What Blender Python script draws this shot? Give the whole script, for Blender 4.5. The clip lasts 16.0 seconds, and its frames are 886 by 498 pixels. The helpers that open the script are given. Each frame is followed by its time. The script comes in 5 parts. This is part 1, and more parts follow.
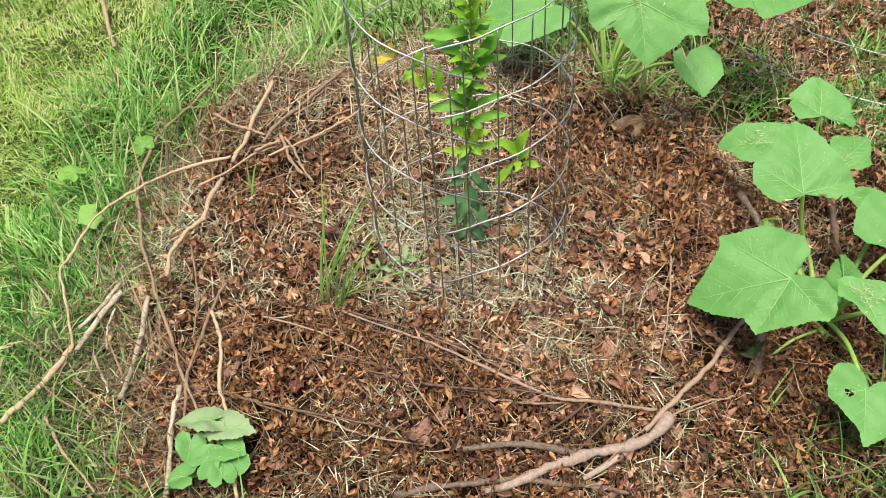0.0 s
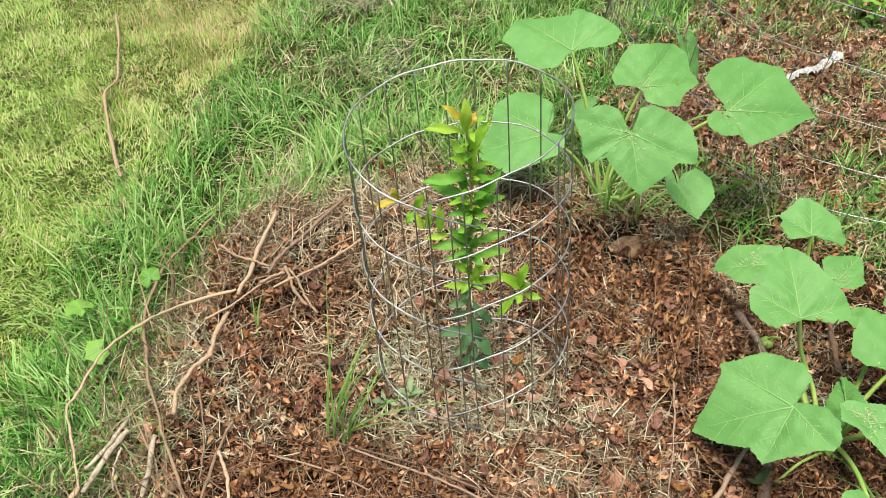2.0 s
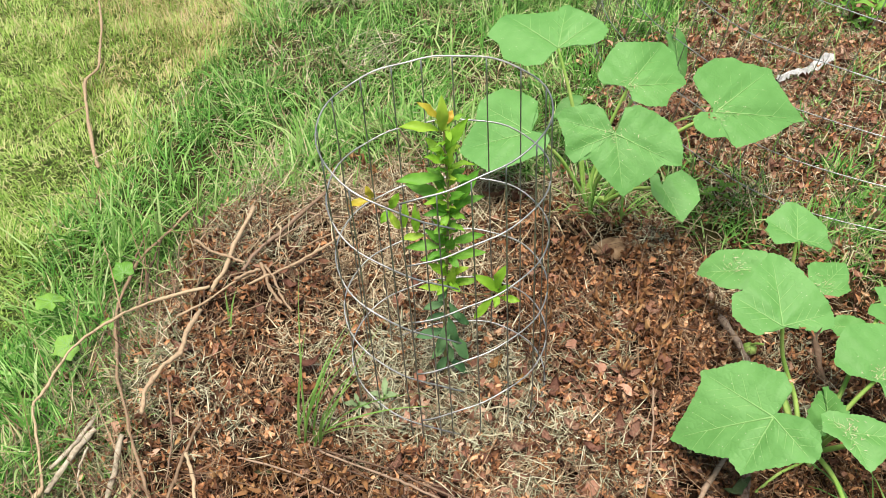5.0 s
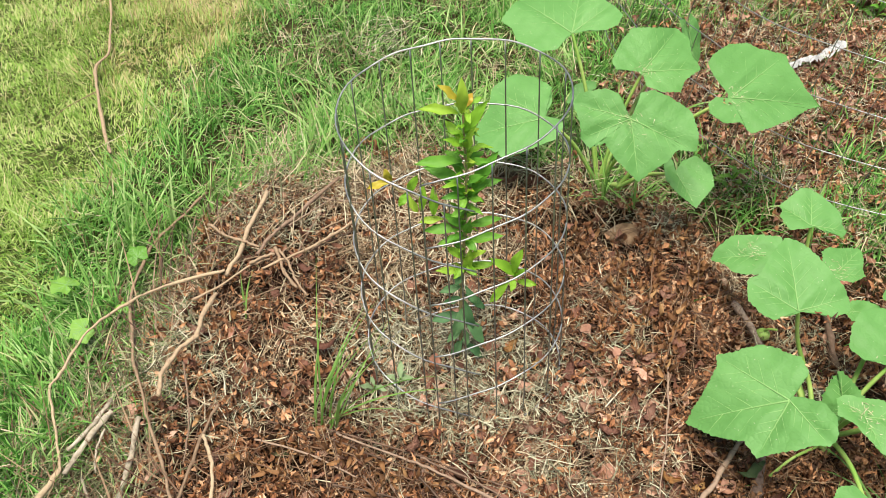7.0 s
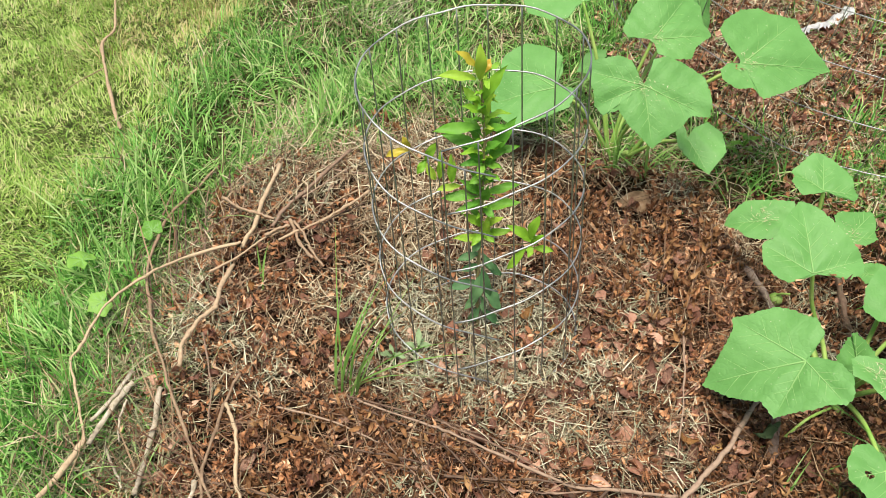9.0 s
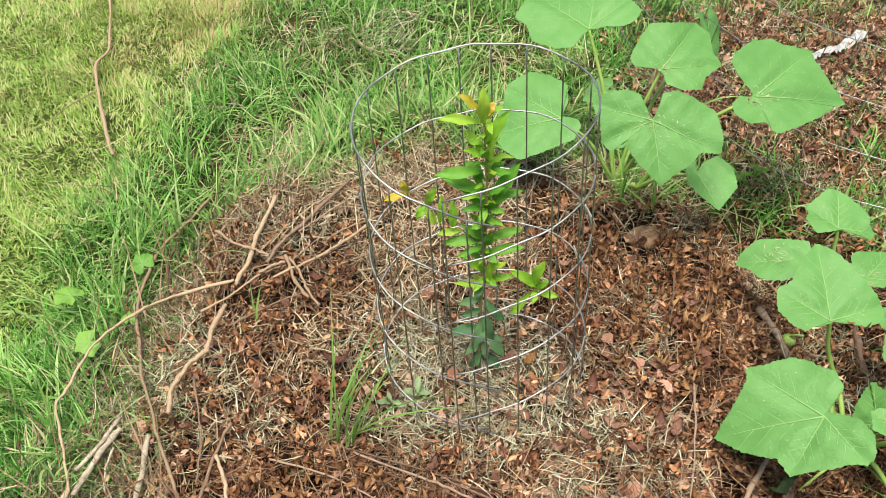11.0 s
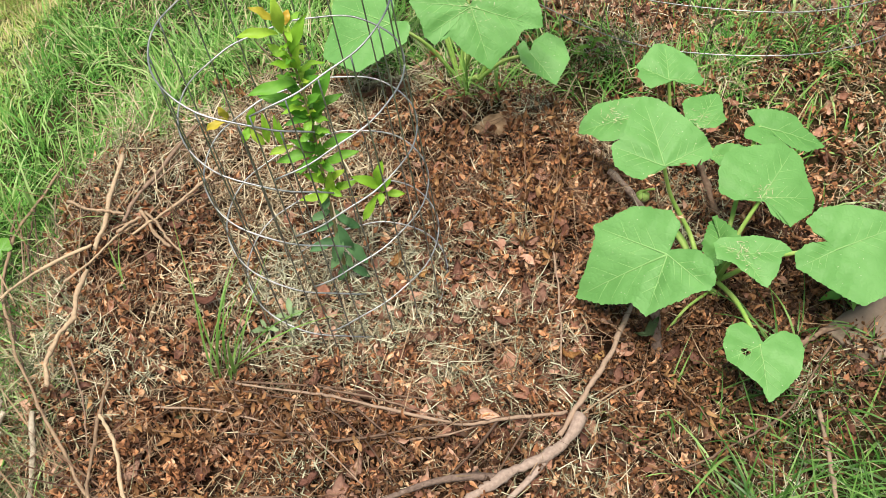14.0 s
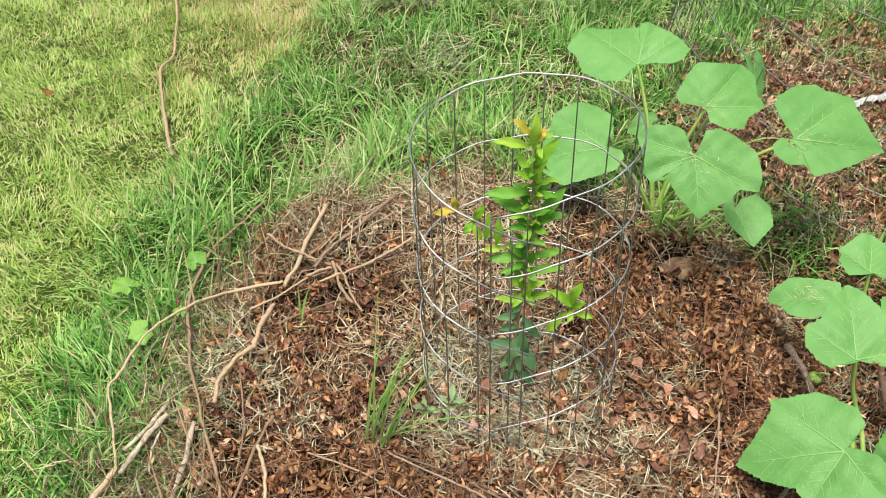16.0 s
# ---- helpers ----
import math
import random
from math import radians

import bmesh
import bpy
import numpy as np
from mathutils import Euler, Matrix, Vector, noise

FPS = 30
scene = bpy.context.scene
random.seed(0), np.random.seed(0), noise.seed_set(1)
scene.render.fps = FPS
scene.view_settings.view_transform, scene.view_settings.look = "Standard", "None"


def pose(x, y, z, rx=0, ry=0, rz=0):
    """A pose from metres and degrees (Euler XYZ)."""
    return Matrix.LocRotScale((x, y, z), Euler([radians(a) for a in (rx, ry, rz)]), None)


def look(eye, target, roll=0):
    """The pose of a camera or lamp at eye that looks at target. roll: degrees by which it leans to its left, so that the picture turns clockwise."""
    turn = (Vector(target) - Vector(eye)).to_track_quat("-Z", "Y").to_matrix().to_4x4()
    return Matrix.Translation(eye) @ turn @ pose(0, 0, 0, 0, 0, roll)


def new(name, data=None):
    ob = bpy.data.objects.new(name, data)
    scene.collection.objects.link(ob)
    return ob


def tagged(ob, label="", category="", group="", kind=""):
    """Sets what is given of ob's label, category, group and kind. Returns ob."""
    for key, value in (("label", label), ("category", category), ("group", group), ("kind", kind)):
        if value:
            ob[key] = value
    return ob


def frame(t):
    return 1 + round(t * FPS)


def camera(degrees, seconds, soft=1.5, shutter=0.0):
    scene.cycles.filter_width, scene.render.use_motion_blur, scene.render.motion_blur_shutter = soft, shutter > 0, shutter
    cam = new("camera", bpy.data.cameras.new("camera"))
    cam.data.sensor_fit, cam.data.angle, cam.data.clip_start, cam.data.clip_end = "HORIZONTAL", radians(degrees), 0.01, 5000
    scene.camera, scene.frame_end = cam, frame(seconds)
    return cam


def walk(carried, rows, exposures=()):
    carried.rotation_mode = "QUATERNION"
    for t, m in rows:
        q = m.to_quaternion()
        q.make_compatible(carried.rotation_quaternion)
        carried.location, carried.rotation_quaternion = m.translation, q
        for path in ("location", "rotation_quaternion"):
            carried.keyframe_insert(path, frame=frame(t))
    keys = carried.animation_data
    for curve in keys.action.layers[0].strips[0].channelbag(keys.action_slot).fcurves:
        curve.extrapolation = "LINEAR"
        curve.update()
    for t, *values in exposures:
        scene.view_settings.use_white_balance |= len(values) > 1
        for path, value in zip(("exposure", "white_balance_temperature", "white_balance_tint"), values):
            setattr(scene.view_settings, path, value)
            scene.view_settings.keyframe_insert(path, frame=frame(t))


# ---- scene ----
cam = camera(54.1, 16.0, soft=0.6)
PATH = [
    (0, (0.025, 0.099, 1.077), (-0.031, 1.504, -0.345), -0.5),
    (0.5, (0.018, 0.107, 1.102), (-0.046, 1.514, -0.319), -0.3),
    (1, (0.028, 0.11, 1.125), (-0.039, 1.544, -0.269), -1.4),
    (1.5, (0.02, 0.12, 1.14), (-0.039, 1.626, -0.175), -1.6),
    (2, (0.016, 0.129, 1.146), (-0.035, 1.672, -0.126), -1.7),
    (2.5, (0.018, 0.142, 1.141), (-0.019, 1.697, -0.116), -2.0),
    (3, (0.028, 0.136, 1.146), (0.006, 1.697, -0.104), -2.0),
    (3.5, (0.041, 0.128, 1.135), (0.033, 1.688, -0.116), -1.6),
    (4, (0.057, 0.125, 1.129), (0.044, 1.679, -0.131), -1.0),
    (4.2, (0.062, 0.13, 1.13), (0.035, 1.678, -0.136), -1.0),
    (6.3, (-0.003, 0.191, 1.134), (-0.033, 1.72, -0.155), 0.1),
    (6.5, (0.01, 0.18, 1.131), (-0.031, 1.711, -0.155), -0.4),
    (7, (0.018, 0.152, 1.127), (-0.021, 1.671, -0.173), -0.3),
    (7.5, (0.026, 0.138, 1.124), (-0.01, 1.638, -0.198), -0.2),
    (8, (0.005, 0.131, 1.126), (-0.032, 1.623, -0.205), -0.3),
    (8.5, (-0.013, 0.13, 1.126), (-0.051, 1.618, -0.21), -0.3),
    (9, (-0.01, 0.133, 1.121), (-0.047, 1.619, -0.216), -1.0),
    (9.2, (-0.01, 0.137, 1.118), (-0.048, 1.627, -0.216), -1.6),
    (11.3, (-0.01, 0.22, 1.134), (-0.048, 1.713, -0.196), -0.6),
    (11.5, (-0.014, 0.213, 1.138), (-0.039, 1.704, -0.194), -0.0),
    (12, (0.01, 0.166, 1.128), (-0.013, 1.662, -0.2), -2.0),
    (12.5, (0.038, 0.127, 1.115), (0.044, 1.614, -0.222), -5.8),
    (13, (0.076, 0.113, 1.1), (0.134, 1.548, -0.293), -9.2),
    (13.5, (0.103, 0.115, 1.089), (0.195, 1.514, -0.337), -10.1),
    (14, (0.103, 0.158, 1.099), (0.216, 1.54, -0.343), -7.9),
    (14.5, (0.072, 0.214, 1.122), (0.116, 1.609, -0.31), -2.6),
    (15, (0.023, 0.223, 1.152), (0.006, 1.659, -0.239), 1.4),
    (15.5, (-0.022, 0.202, 1.167), (-0.07, 1.697, -0.161), 2.0),
    (16, (-0.029, 0.159, 1.163), (-0.14, 1.681, -0.13), 1.3),
]
walk(cam, [(t, look(eye, target, roll)) for t, eye, target, roll in PATH], exposures=[(0.0, 0.68, 7100, 8)])

# ---- world, sun ----
SUN_HEIGHT, SUN_TURN = radians(74), radians(-165)
world = bpy.data.worlds.new("sky")
scene.world = world
world.use_nodes = True
wn = world.node_tree.nodes
sky = wn.new("ShaderNodeTexSky")
sky.sky_type = "NISHITA"
sky.sun_disc = False
sky.sun_elevation = SUN_HEIGHT
sky.sun_rotation = SUN_TURN
sky.dust_density = 3.0
wn["Background"].inputs["Strength"].default_value = 0.088
world.node_tree.links.new(sky.outputs["Color"], wn["Background"].inputs["Color"])
sun_data = bpy.data.lights.new("sun", "SUN")
sun_data.energy, sun_data.angle, sun_data.color = 3.7, radians(32), (1.0, 0.965, 0.91)
sun = new("sun", sun_data)
sun_way = Vector((math.sin(SUN_TURN) * math.cos(SUN_HEIGHT), math.cos(SUN_TURN) * math.cos(SUN_HEIGHT), math.sin(SUN_HEIGHT)))
sun.matrix_world = look(sun_way * 20, (0, 0, 0))

rng = np.random.default_rng(7)


# ---- materials ----
def ramp_mat(name, stops, rough=0.8, grain=0.0, scale=60.0, translucent=0.0, spec=0.3, metal=0.0, bump=0.0, per="island", coat=0.0, patch=0.0):
    """A surface whose colour varies from piece to piece along the stops, with grain and relief at real size."""
    m = bpy.data.materials.new(name)
    m.use_nodes = True
    t = m.node_tree
    n, l = t.nodes, t.links
    bsdf = n["Principled BSDF"]
    bsdf.inputs["Roughness"].default_value = rough
    bsdf.inputs["Metallic"].default_value = metal
    bsdf.inputs["Specular IOR Level"].default_value = spec
    bsdf.inputs["Coat Weight"].default_value = coat
    co = n.new("ShaderNodeTexCoord")
    nz = n.new("ShaderNodeTexNoise")
    nz.inputs["Scale"].default_value = scale
    nz.inputs["Detail"].default_value = 4
    l.new(co.outputs["Object"], nz.inputs["Vector"])
    if per == "island":
        src = n.new("ShaderNodeNewGeometry").outputs["Random Per Island"]
    elif per == "object":
        src = n.new("ShaderNodeObjectInfo").outputs["Random"]
    else:
        nb = n.new("ShaderNodeTexNoise")
        nb.inputs["Scale"].default_value = scale * 0.17
        l.new(co.outputs["Object"], nb.inputs["Vector"])
        src = nb.outputs["Fac"]
    mixv = n.new("ShaderNodeMath")
    mixv.operation = "MULTIPLY_ADD"
    mixv.inputs[1].default_value = grain
    sub = n.new("ShaderNodeMath")
    sub.operation = "SUBTRACT"
    sub.inputs[1].default_value = 0.5
    l.new(nz.outputs["Fac"], sub.inputs[0])
    l.new(sub.outputs[0], mixv.inputs[0])
    l.new(src, mixv.inputs[2])
    if patch:
        np_ = n.new("ShaderNodeTexNoise")
        np_.inputs["Scale"].default_value = 3.2
        np_.inputs["Detail"].default_value = 3
        l.new(co.outputs["Object"], np_.inputs["Vector"])
        sp = n.new("ShaderNodeMath")
        sp.operation = "SUBTRACT"
        sp.inputs[1].default_value = 0.5
        l.new(np_.outputs["Fac"], sp.inputs[0])
        mp = n.new("ShaderNodeMath")
        mp.operation = "MULTIPLY_ADD"
        mp.inputs[1].default_value = patch
        l.new(sp.outputs[0], mp.inputs[0])
        l.new(mixv.outputs[0], mp.inputs[2])
        mixv = mp
    cr = n.new("ShaderNodeValToRGB")
    e = cr.color_ramp.elements
    for i, (p, c) in enumerate(stops):
        el = e[i] if i < 2 else e.new(p)
        el.position, el.color = p, (*c, 1)
    l.new(mixv.outputs[0], cr.inputs["Fac"])
    l.new(cr.outputs["Color"], bsdf.inputs["Base Color"])
    if bump:
        b = n.new("ShaderNodeBump")
        b.inputs["Strength"].default_value = bump
        b.inputs["Distance"].default_value = 0.002
        l.new(nz.outputs["Fac"], b.inputs["Height"])
        l.new(b.outputs["Normal"], bsdf.inputs["Normal"])
    if translucent:
        tr = n.new("ShaderNodeBsdfTranslucent")
        l.new(cr.outputs["Color"], tr.inputs["Color"])
        mx = n.new("ShaderNodeMixShader")
        mx.inputs[0].default_value = translucent
        l.new(bsdf.outputs[0], mx.inputs[1])
        l.new(tr.outputs[0], mx.inputs[2])
        l.new(mx.outputs[0], n["Material Output"].inputs["Surface"])
    return m


MAT_CLIP = ramp_mat("dry_leaf_brown", [(0.0, (0.022, 0.009, 0.005)), (0.28, (0.115, 0.047, 0.021)), (0.6, (0.31, 0.135, 0.063)), (0.86, (0.48, 0.24, 0.115)), (1.0, (0.66, 0.44, 0.28))], 0.7, 0.8, 220, 0.08, patch=0.45, bump=0.4)
MAT_RED = ramp_mat("dry_leaf_red", [(0.0, (0.1, 0.04, 0.026)), (0.45, (0.28, 0.13, 0.085)), (0.85, (0.46, 0.26, 0.18)), (1.0, (0.58, 0.4, 0.3))], 0.65, 0.8, 120, 0.1, bump=0.5)
MAT_STRAW = ramp_mat("straw", [(0.0, (0.07, 0.045, 0.025)), (0.35, (0.25, 0.175, 0.1)), (0.75, (0.52, 0.43, 0.29)), (1.0, (0.62, 0.57, 0.41))], 0.65, 0.3, 80, 0.12, patch=0.5)
MAT_LAWN = ramp_mat("lawn_green", [(0.0, (0.18, 0.33, 0.055)), (0.3, (0.3, 0.48, 0.1)), (0.65, (0.46, 0.6, 0.19)), (0.88, (0.62, 0.66, 0.32)), (1.0, (0.68, 0.58, 0.35))], 0.55, 0.3, 30, 0.34, spec=0.25, patch=0.35)
MAT_GRASS = ramp_mat("grass_green", [(0.0, (0.028, 0.11, 0.014)), (0.35, (0.1, 0.3, 0.05)), (0.7, (0.225, 0.49, 0.11)), (0.93, (0.42, 0.62, 0.24)), (1.0, (0.6, 0.54, 0.32))], 0.5, 0.3, 25, 0.3, spec=0.22, patch=0.5)
MAT_BARK = ramp_mat("twig_bark", [(0.0, (0.08, 0.05, 0.035)), (0.5, (0.18, 0.115, 0.08)), (1.0, (0.33, 0.235, 0.17))], 0.85, 0.9, 140, bump=0.6, per="object")
MAT_PALE = ramp_mat("bare_wood", [(0.0, (0.1, 0.068, 0.054)), (0.5, (0.235, 0.168, 0.135)), (1.0, (0.37, 0.285, 0.235))], 0.85, 1.1, 170, bump=0.9, per="object")
MAT_TAN = ramp_mat("dry_stalk", [(0.0, (0.18, 0.12, 0.078)), (0.5, (0.31, 0.215, 0.14)), (1.0, (0.46, 0.35, 0.23))], 0.8, 1.0, 150, bump=0.8, per="object")
MAT_GREYWOOD = ramp_mat("grey_bare_wood", [(0.2, (0.17, 0.14, 0.1)), (0.5, (0.36, 0.31, 0.235)), (0.8, (0.52, 0.46, 0.37))], 0.85, 0.9, 150, bump=0.8, per="noise")
# same wire twice: ring colour lightened for sky reflection, uprights left darker
MAT_WIRE = ramp_mat("galvanised_wire", [(0.2, (0.2, 0.21, 0.21)), (0.5, (0.31, 0.32, 0.32)), (0.8, (0.42, 0.43, 0.43))], 0.45, 0.8, 200, metal=1.0, per="noise")
MAT_WIRE_LIT = ramp_mat("galvanised_wire_lit", [(0.2, (0.26, 0.27, 0.28)), (0.5, (0.4, 0.41, 0.42)), (0.8, (0.54, 0.55, 0.56))], 0.4, 0.8, 200, metal=0.9, per="noise")
MAT_DRYLAWN = ramp_mat("dry_lawn", [(0.0, (0.26, 0.24, 0.09)), (0.4, (0.5, 0.44, 0.19)), (0.8, (0.66, 0.55, 0.31)), (1.0, (0.62, 0.45, 0.33))], 0.6, 0.3, 60, 0.3, patch=0.4)
MAT_SQUASH = ramp_mat("squash_leaf", [(0.25, (0.102, 0.282, 0.068)), (0.5, (0.126, 0.325, 0.087)), (0.75, (0.16, 0.372, 0.115))], 0.58, 0.3, 60, 0.22, spec=0.4, bump=0.3, per="noise")


def speckle(m, scale, size, color):
    """Sparse tiny pale spots over a surface."""
    t = m.node_tree
    n, l = t.nodes, t.links
    bsdf = n["Principled BSDF"]
    co, vo = n.new("ShaderNodeTexCoord"), n.new("ShaderNodeTexVoronoi")
    vo.inputs["Scale"].default_value = scale
    l.new(co.outputs["Object"], vo.inputs["Vector"])
    cmp = n.new("ShaderNodeMath")
    cmp.operation = "LESS_THAN"
    cmp.inputs[1].default_value = size
    l.new(vo.outputs["Distance"], cmp.inputs[0])
    mx = n.new("ShaderNodeMix")
    mx.data_type = "RGBA"
    mx.inputs[7].default_value = (*color, 1)
    link = bsdf.inputs["Base Color"].links[0].from_socket
    l.new(cmp.outputs[0], mx.inputs["Factor"])
    l.new(link, mx.inputs[6])
    l.new(mx.outputs[2], bsdf.inputs["Base Color"])
    cell = n.new("ShaderNodeTexVoronoi")
    cell.feature = "DISTANCE_TO_EDGE"
    cell.inputs["Scale"].default_value = 110
    l.new(co.outputs["Object"], cell.inputs["Vector"])
    lim = n.new("ShaderNodeMath")
    lim.operation = "MINIMUM"
    lim.inputs[1].default_value = 0.25
    l.new(cell.outputs["Distance"], lim.inputs[0])
    b = n.new("ShaderNodeBump")
    b.inputs["Strength"].default_value = 0.28
    b.inputs["Distance"].default_value = 0.004
    l.new(lim.outputs[0], b.inputs["Height"])
    old = bsdf.inputs["Normal"].links[0].from_socket
    l.new(old, b.inputs["Normal"])
    l.new(b.outputs["Normal"], bsdf.inputs["Normal"])


speckle(MAT_SQUASH, 95, 0.065, (0.55, 0.62, 0.4))
MAT_VEIN = ramp_mat("squash_vein", [(0.0, (0.18, 0.38, 0.12)), (1.0, (0.28, 0.47, 0.18))], 0.6, 0.3, 90, 0.1, per="noise")
MAT_STEM = ramp_mat("squash_stem", [(0.2, (0.16, 0.34, 0.06)), (0.5, (0.27, 0.42, 0.1)), (0.8, (0.38, 0.48, 0.16))], 0.55, 0.4, 130, bump=0.4, per="noise")
MAT_SHRUB = ramp_mat("shrub_leaf", [(0.0, (0.09, 0.29, 0.03)), (0.5, (0.15, 0.39, 0.045)), (1.0, (0.24, 0.48, 0.065))], 0.5, 0.5, 60, 0.35, spec=0.35, per="object")
MAT_SHRUB_YOUNG = ramp_mat("shrub_leaf_young", [(0.0, (0.19, 0.43, 0.035)), (0.5, (0.28, 0.52, 0.05)), (1.0, (0.4, 0.58, 0.07))], 0.5, 0.5, 60, 0.38, spec=0.35, per="object")
MAT_SHRUB_LOW = ramp_mat("shrub_leaf_old", [(0.0, (0.07, 0.18, 0.07)), (0.5, (0.115, 0.25, 0.1)), (1.0, (0.16, 0.3, 0.13))], 0.6, 0.5, 60, 0.25, spec=0.3, per="object")
MAT_SHRUB_TOP = ramp_mat("shrub_leaf_new", [(0.0, (0.4, 0.44, 0.05)), (0.5, (0.55, 0.4, 0.05)), (1.0, (0.62, 0.28, 0.05))], 0.4, 0.3, 60, 0.3, spec=0.4, per="object")
MAT_SHRUB_STEM = ramp_mat("shrub_stem", [(0.0, (0.16, 0.2, 0.06)), (0.5, (0.25, 0.22, 0.1)), (1.0, (0.32, 0.2, 0.1))], 0.6, 0.8, 100, per="noise")
MAT_WEED = ramp_mat("weed_leaf", [(0.0, (0.13, 0.34, 0.045)), (0.5, (0.18, 0.41, 0.06)), (1.0, (0.25, 0.47, 0.09))], 0.5, 0.4, 70, 0.35, per="object")
MAT_PALEGREEN = ramp_mat("wilted_leaf", [(0.0, (0.17, 0.27, 0.12)), (0.5, (0.25, 0.36, 0.18)), (1.0, (0.34, 0.44, 0.27))], 0.6, 0.6, 60, 0.2, per="noise")
MAT_DEEP = ramp_mat("deep_green_grass", [(0.0, (0.04, 0.12, 0.02)), (0.6, (0.09, 0.22, 0.04)), (1.0, (0.2, 0.36, 0.09))], 0.45, 0.25, 25, 0.3, spec=0.5)
MAT_TUFT = ramp_mat("tuft_green", [(0.0, (0.12, 0.27, 0.05)), (0.6, (0.25, 0.46, 0.11)), (1.0, (0.46, 0.62, 0.26))], 0.45, 0.25, 25, 0.4, spec=0.45)
MAT_STALK = ramp_mat("thin_stalk", [(0.0, (0.06, 0.03, 0.02)), (0.6, (0.17, 0.1, 0.06)), (1.0, (0.34, 0.24, 0.15))], 0.8, 0.3, 90)
MAT_WITHER = ramp_mat("withered_grass", [(0.0, (0.04, 0.045, 0.022)), (0.4, (0.12, 0.14, 0.065)), (0.75, (0.24, 0.26, 0.14)), (1.0, (0.42, 0.4, 0.25))], 0.7, 0.3, 80, 0.12, patch=0.5)
MAT_DARK = ramp_mat("dark_leaf", [(0.0, (0.03, 0.016, 0.009)), (0.5, (0.11, 0.052, 0.025)), (0.9, (0.22, 0.11, 0.05)), (1.0, (0.36, 0.2, 0.1))], 0.7, 0.5, 120, 0.1)
MAT_FADED = ramp_mat("faded_clippings", [(0.0, (0.1, 0.09, 0.055)), (0.4, (0.27, 0.27, 0.17)), (0.8, (0.52, 0.52, 0.37)), (1.0, (0.64, 0.6, 0.46))], 0.7, 0.3, 80, 0.1, patch=0.5)
MAT_WHITE = ramp_mat("white_plastic", [(0.0, (0.6, 0.62, 0.64)), (0.5, (0.78, 0.79, 0.8)), (1.0, (0.85, 0.85, 0.85))], 0.35, 0.5, 50, 0.1, per="noise")


def ground_mat():
    m = bpy.data.materials.new("soil_and_thatch")
    m.use_nodes = True
    t = m.node_tree
    n, l = t.nodes, t.links
    bsdf = n["Principled BSDF"]
    bsdf.inputs["Roughness"].default_value = 0.95
    bsdf.inputs["Specular IOR Level"].default_value = 0.1
    co = n.new("ShaderNodeTexCoord")
    # "bed" holds the mulch mask plus shade painted under the long grass
    at = n.new("ShaderNodeAttribute")
    at.attribute_name = "bed"
    cols = []
    # soil and thatch both kept dark, so gaps above them read as shade
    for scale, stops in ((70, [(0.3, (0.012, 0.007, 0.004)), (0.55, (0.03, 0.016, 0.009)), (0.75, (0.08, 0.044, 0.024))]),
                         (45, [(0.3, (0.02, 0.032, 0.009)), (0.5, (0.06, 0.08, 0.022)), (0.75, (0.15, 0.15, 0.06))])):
        nz = n.new("ShaderNodeTexNoise")
        nz.inputs["Scale"].default_value = scale
        nz.inputs["Detail"].default_value = 6
        l.new(co.outputs["Object"], nz.inputs["Vector"])
        cr = n.new("ShaderNodeValToRGB")
        for i, (p, c) in enumerate(stops):
            el = cr.color_ramp.elements[i] if i < 2 else cr.color_ramp.elements.new(p)
            el.position, el.color = p, (*c, 1)
        l.new(nz.outputs["Fac"], cr.inputs["Fac"])
        cols.append((cr, nz))
    mx = n.new("ShaderNodeMix")
    mx.data_type = "RGBA"
    l.new(at.outputs["Fac"], mx.inputs["Factor"])
    l.new(cols[1][0].outputs["Color"], mx.inputs[6])
    l.new(cols[0][0].outputs["Color"], mx.inputs[7])
    l.new(mx.outputs[2], bsdf.inputs["Base Color"])
    b = n.new("ShaderNodeBump")
    b.inputs["Distance"].default_value = 0.01
    l.new(cols[0][1].outputs["Fac"], b.inputs["Height"])
    l.new(b.outputs["Normal"], bsdf.inputs["Normal"])
    return m


MAT_GROUND = ground_mat()


# ---- the lie of the land ----
def sstep(a, b, x):
    t = np.clip((x - a) / (b - a), 0, 1)
    return t * t * (3 - 2 * t)


def wave(x, y, f, s):
    """A smooth uneven field between -1 and 1."""
    return (np.sin(f * x + 1.7 * s + 1.3 * np.sin(0.7 * f * y + s)) + np.sin(f * 0.83 * y - 2.1 * s + 1.1 * np.sin(0.9 * f * x - s))) * 0.5


POCKETS = ((-0.345, 1.318, 0.034), (-0.31, 1.36, 0.022), (-0.565, 0.965, 0.032), (-0.51, 0.93, 0.022), (-0.44, 1.23, 0.018), (-0.27, 0.93, 0.016), (-0.2, 1.22, 0.018))


def hollow(x, y):
    """1 in the dark pockets between the heaps of litter."""
    x, y = np.asarray(x, float), np.asarray(y, float)
    pocket = sum(np.exp(-((x - px) ** 2 + ((y - py) / 0.8) ** 2) / pr ** 2) for px, py, pr in POCKETS)
    h = sstep(0.42, 0.72, wave(x, y, 39, 11) * (0.8 + 0.4 * wave(x, y, 90, 12))) * sstep(-0.4, 0.3, wave(x, y, 12, 13))
    return np.clip(h * (1 - sstep(0.6, 0.66, np.hypot(x - 0.02, y - 1.15))) * sstep(0.17, 0.2, np.hypot(x - 0.02, y - 1.13)) + 1.4 * pocket, 0, 1.4)


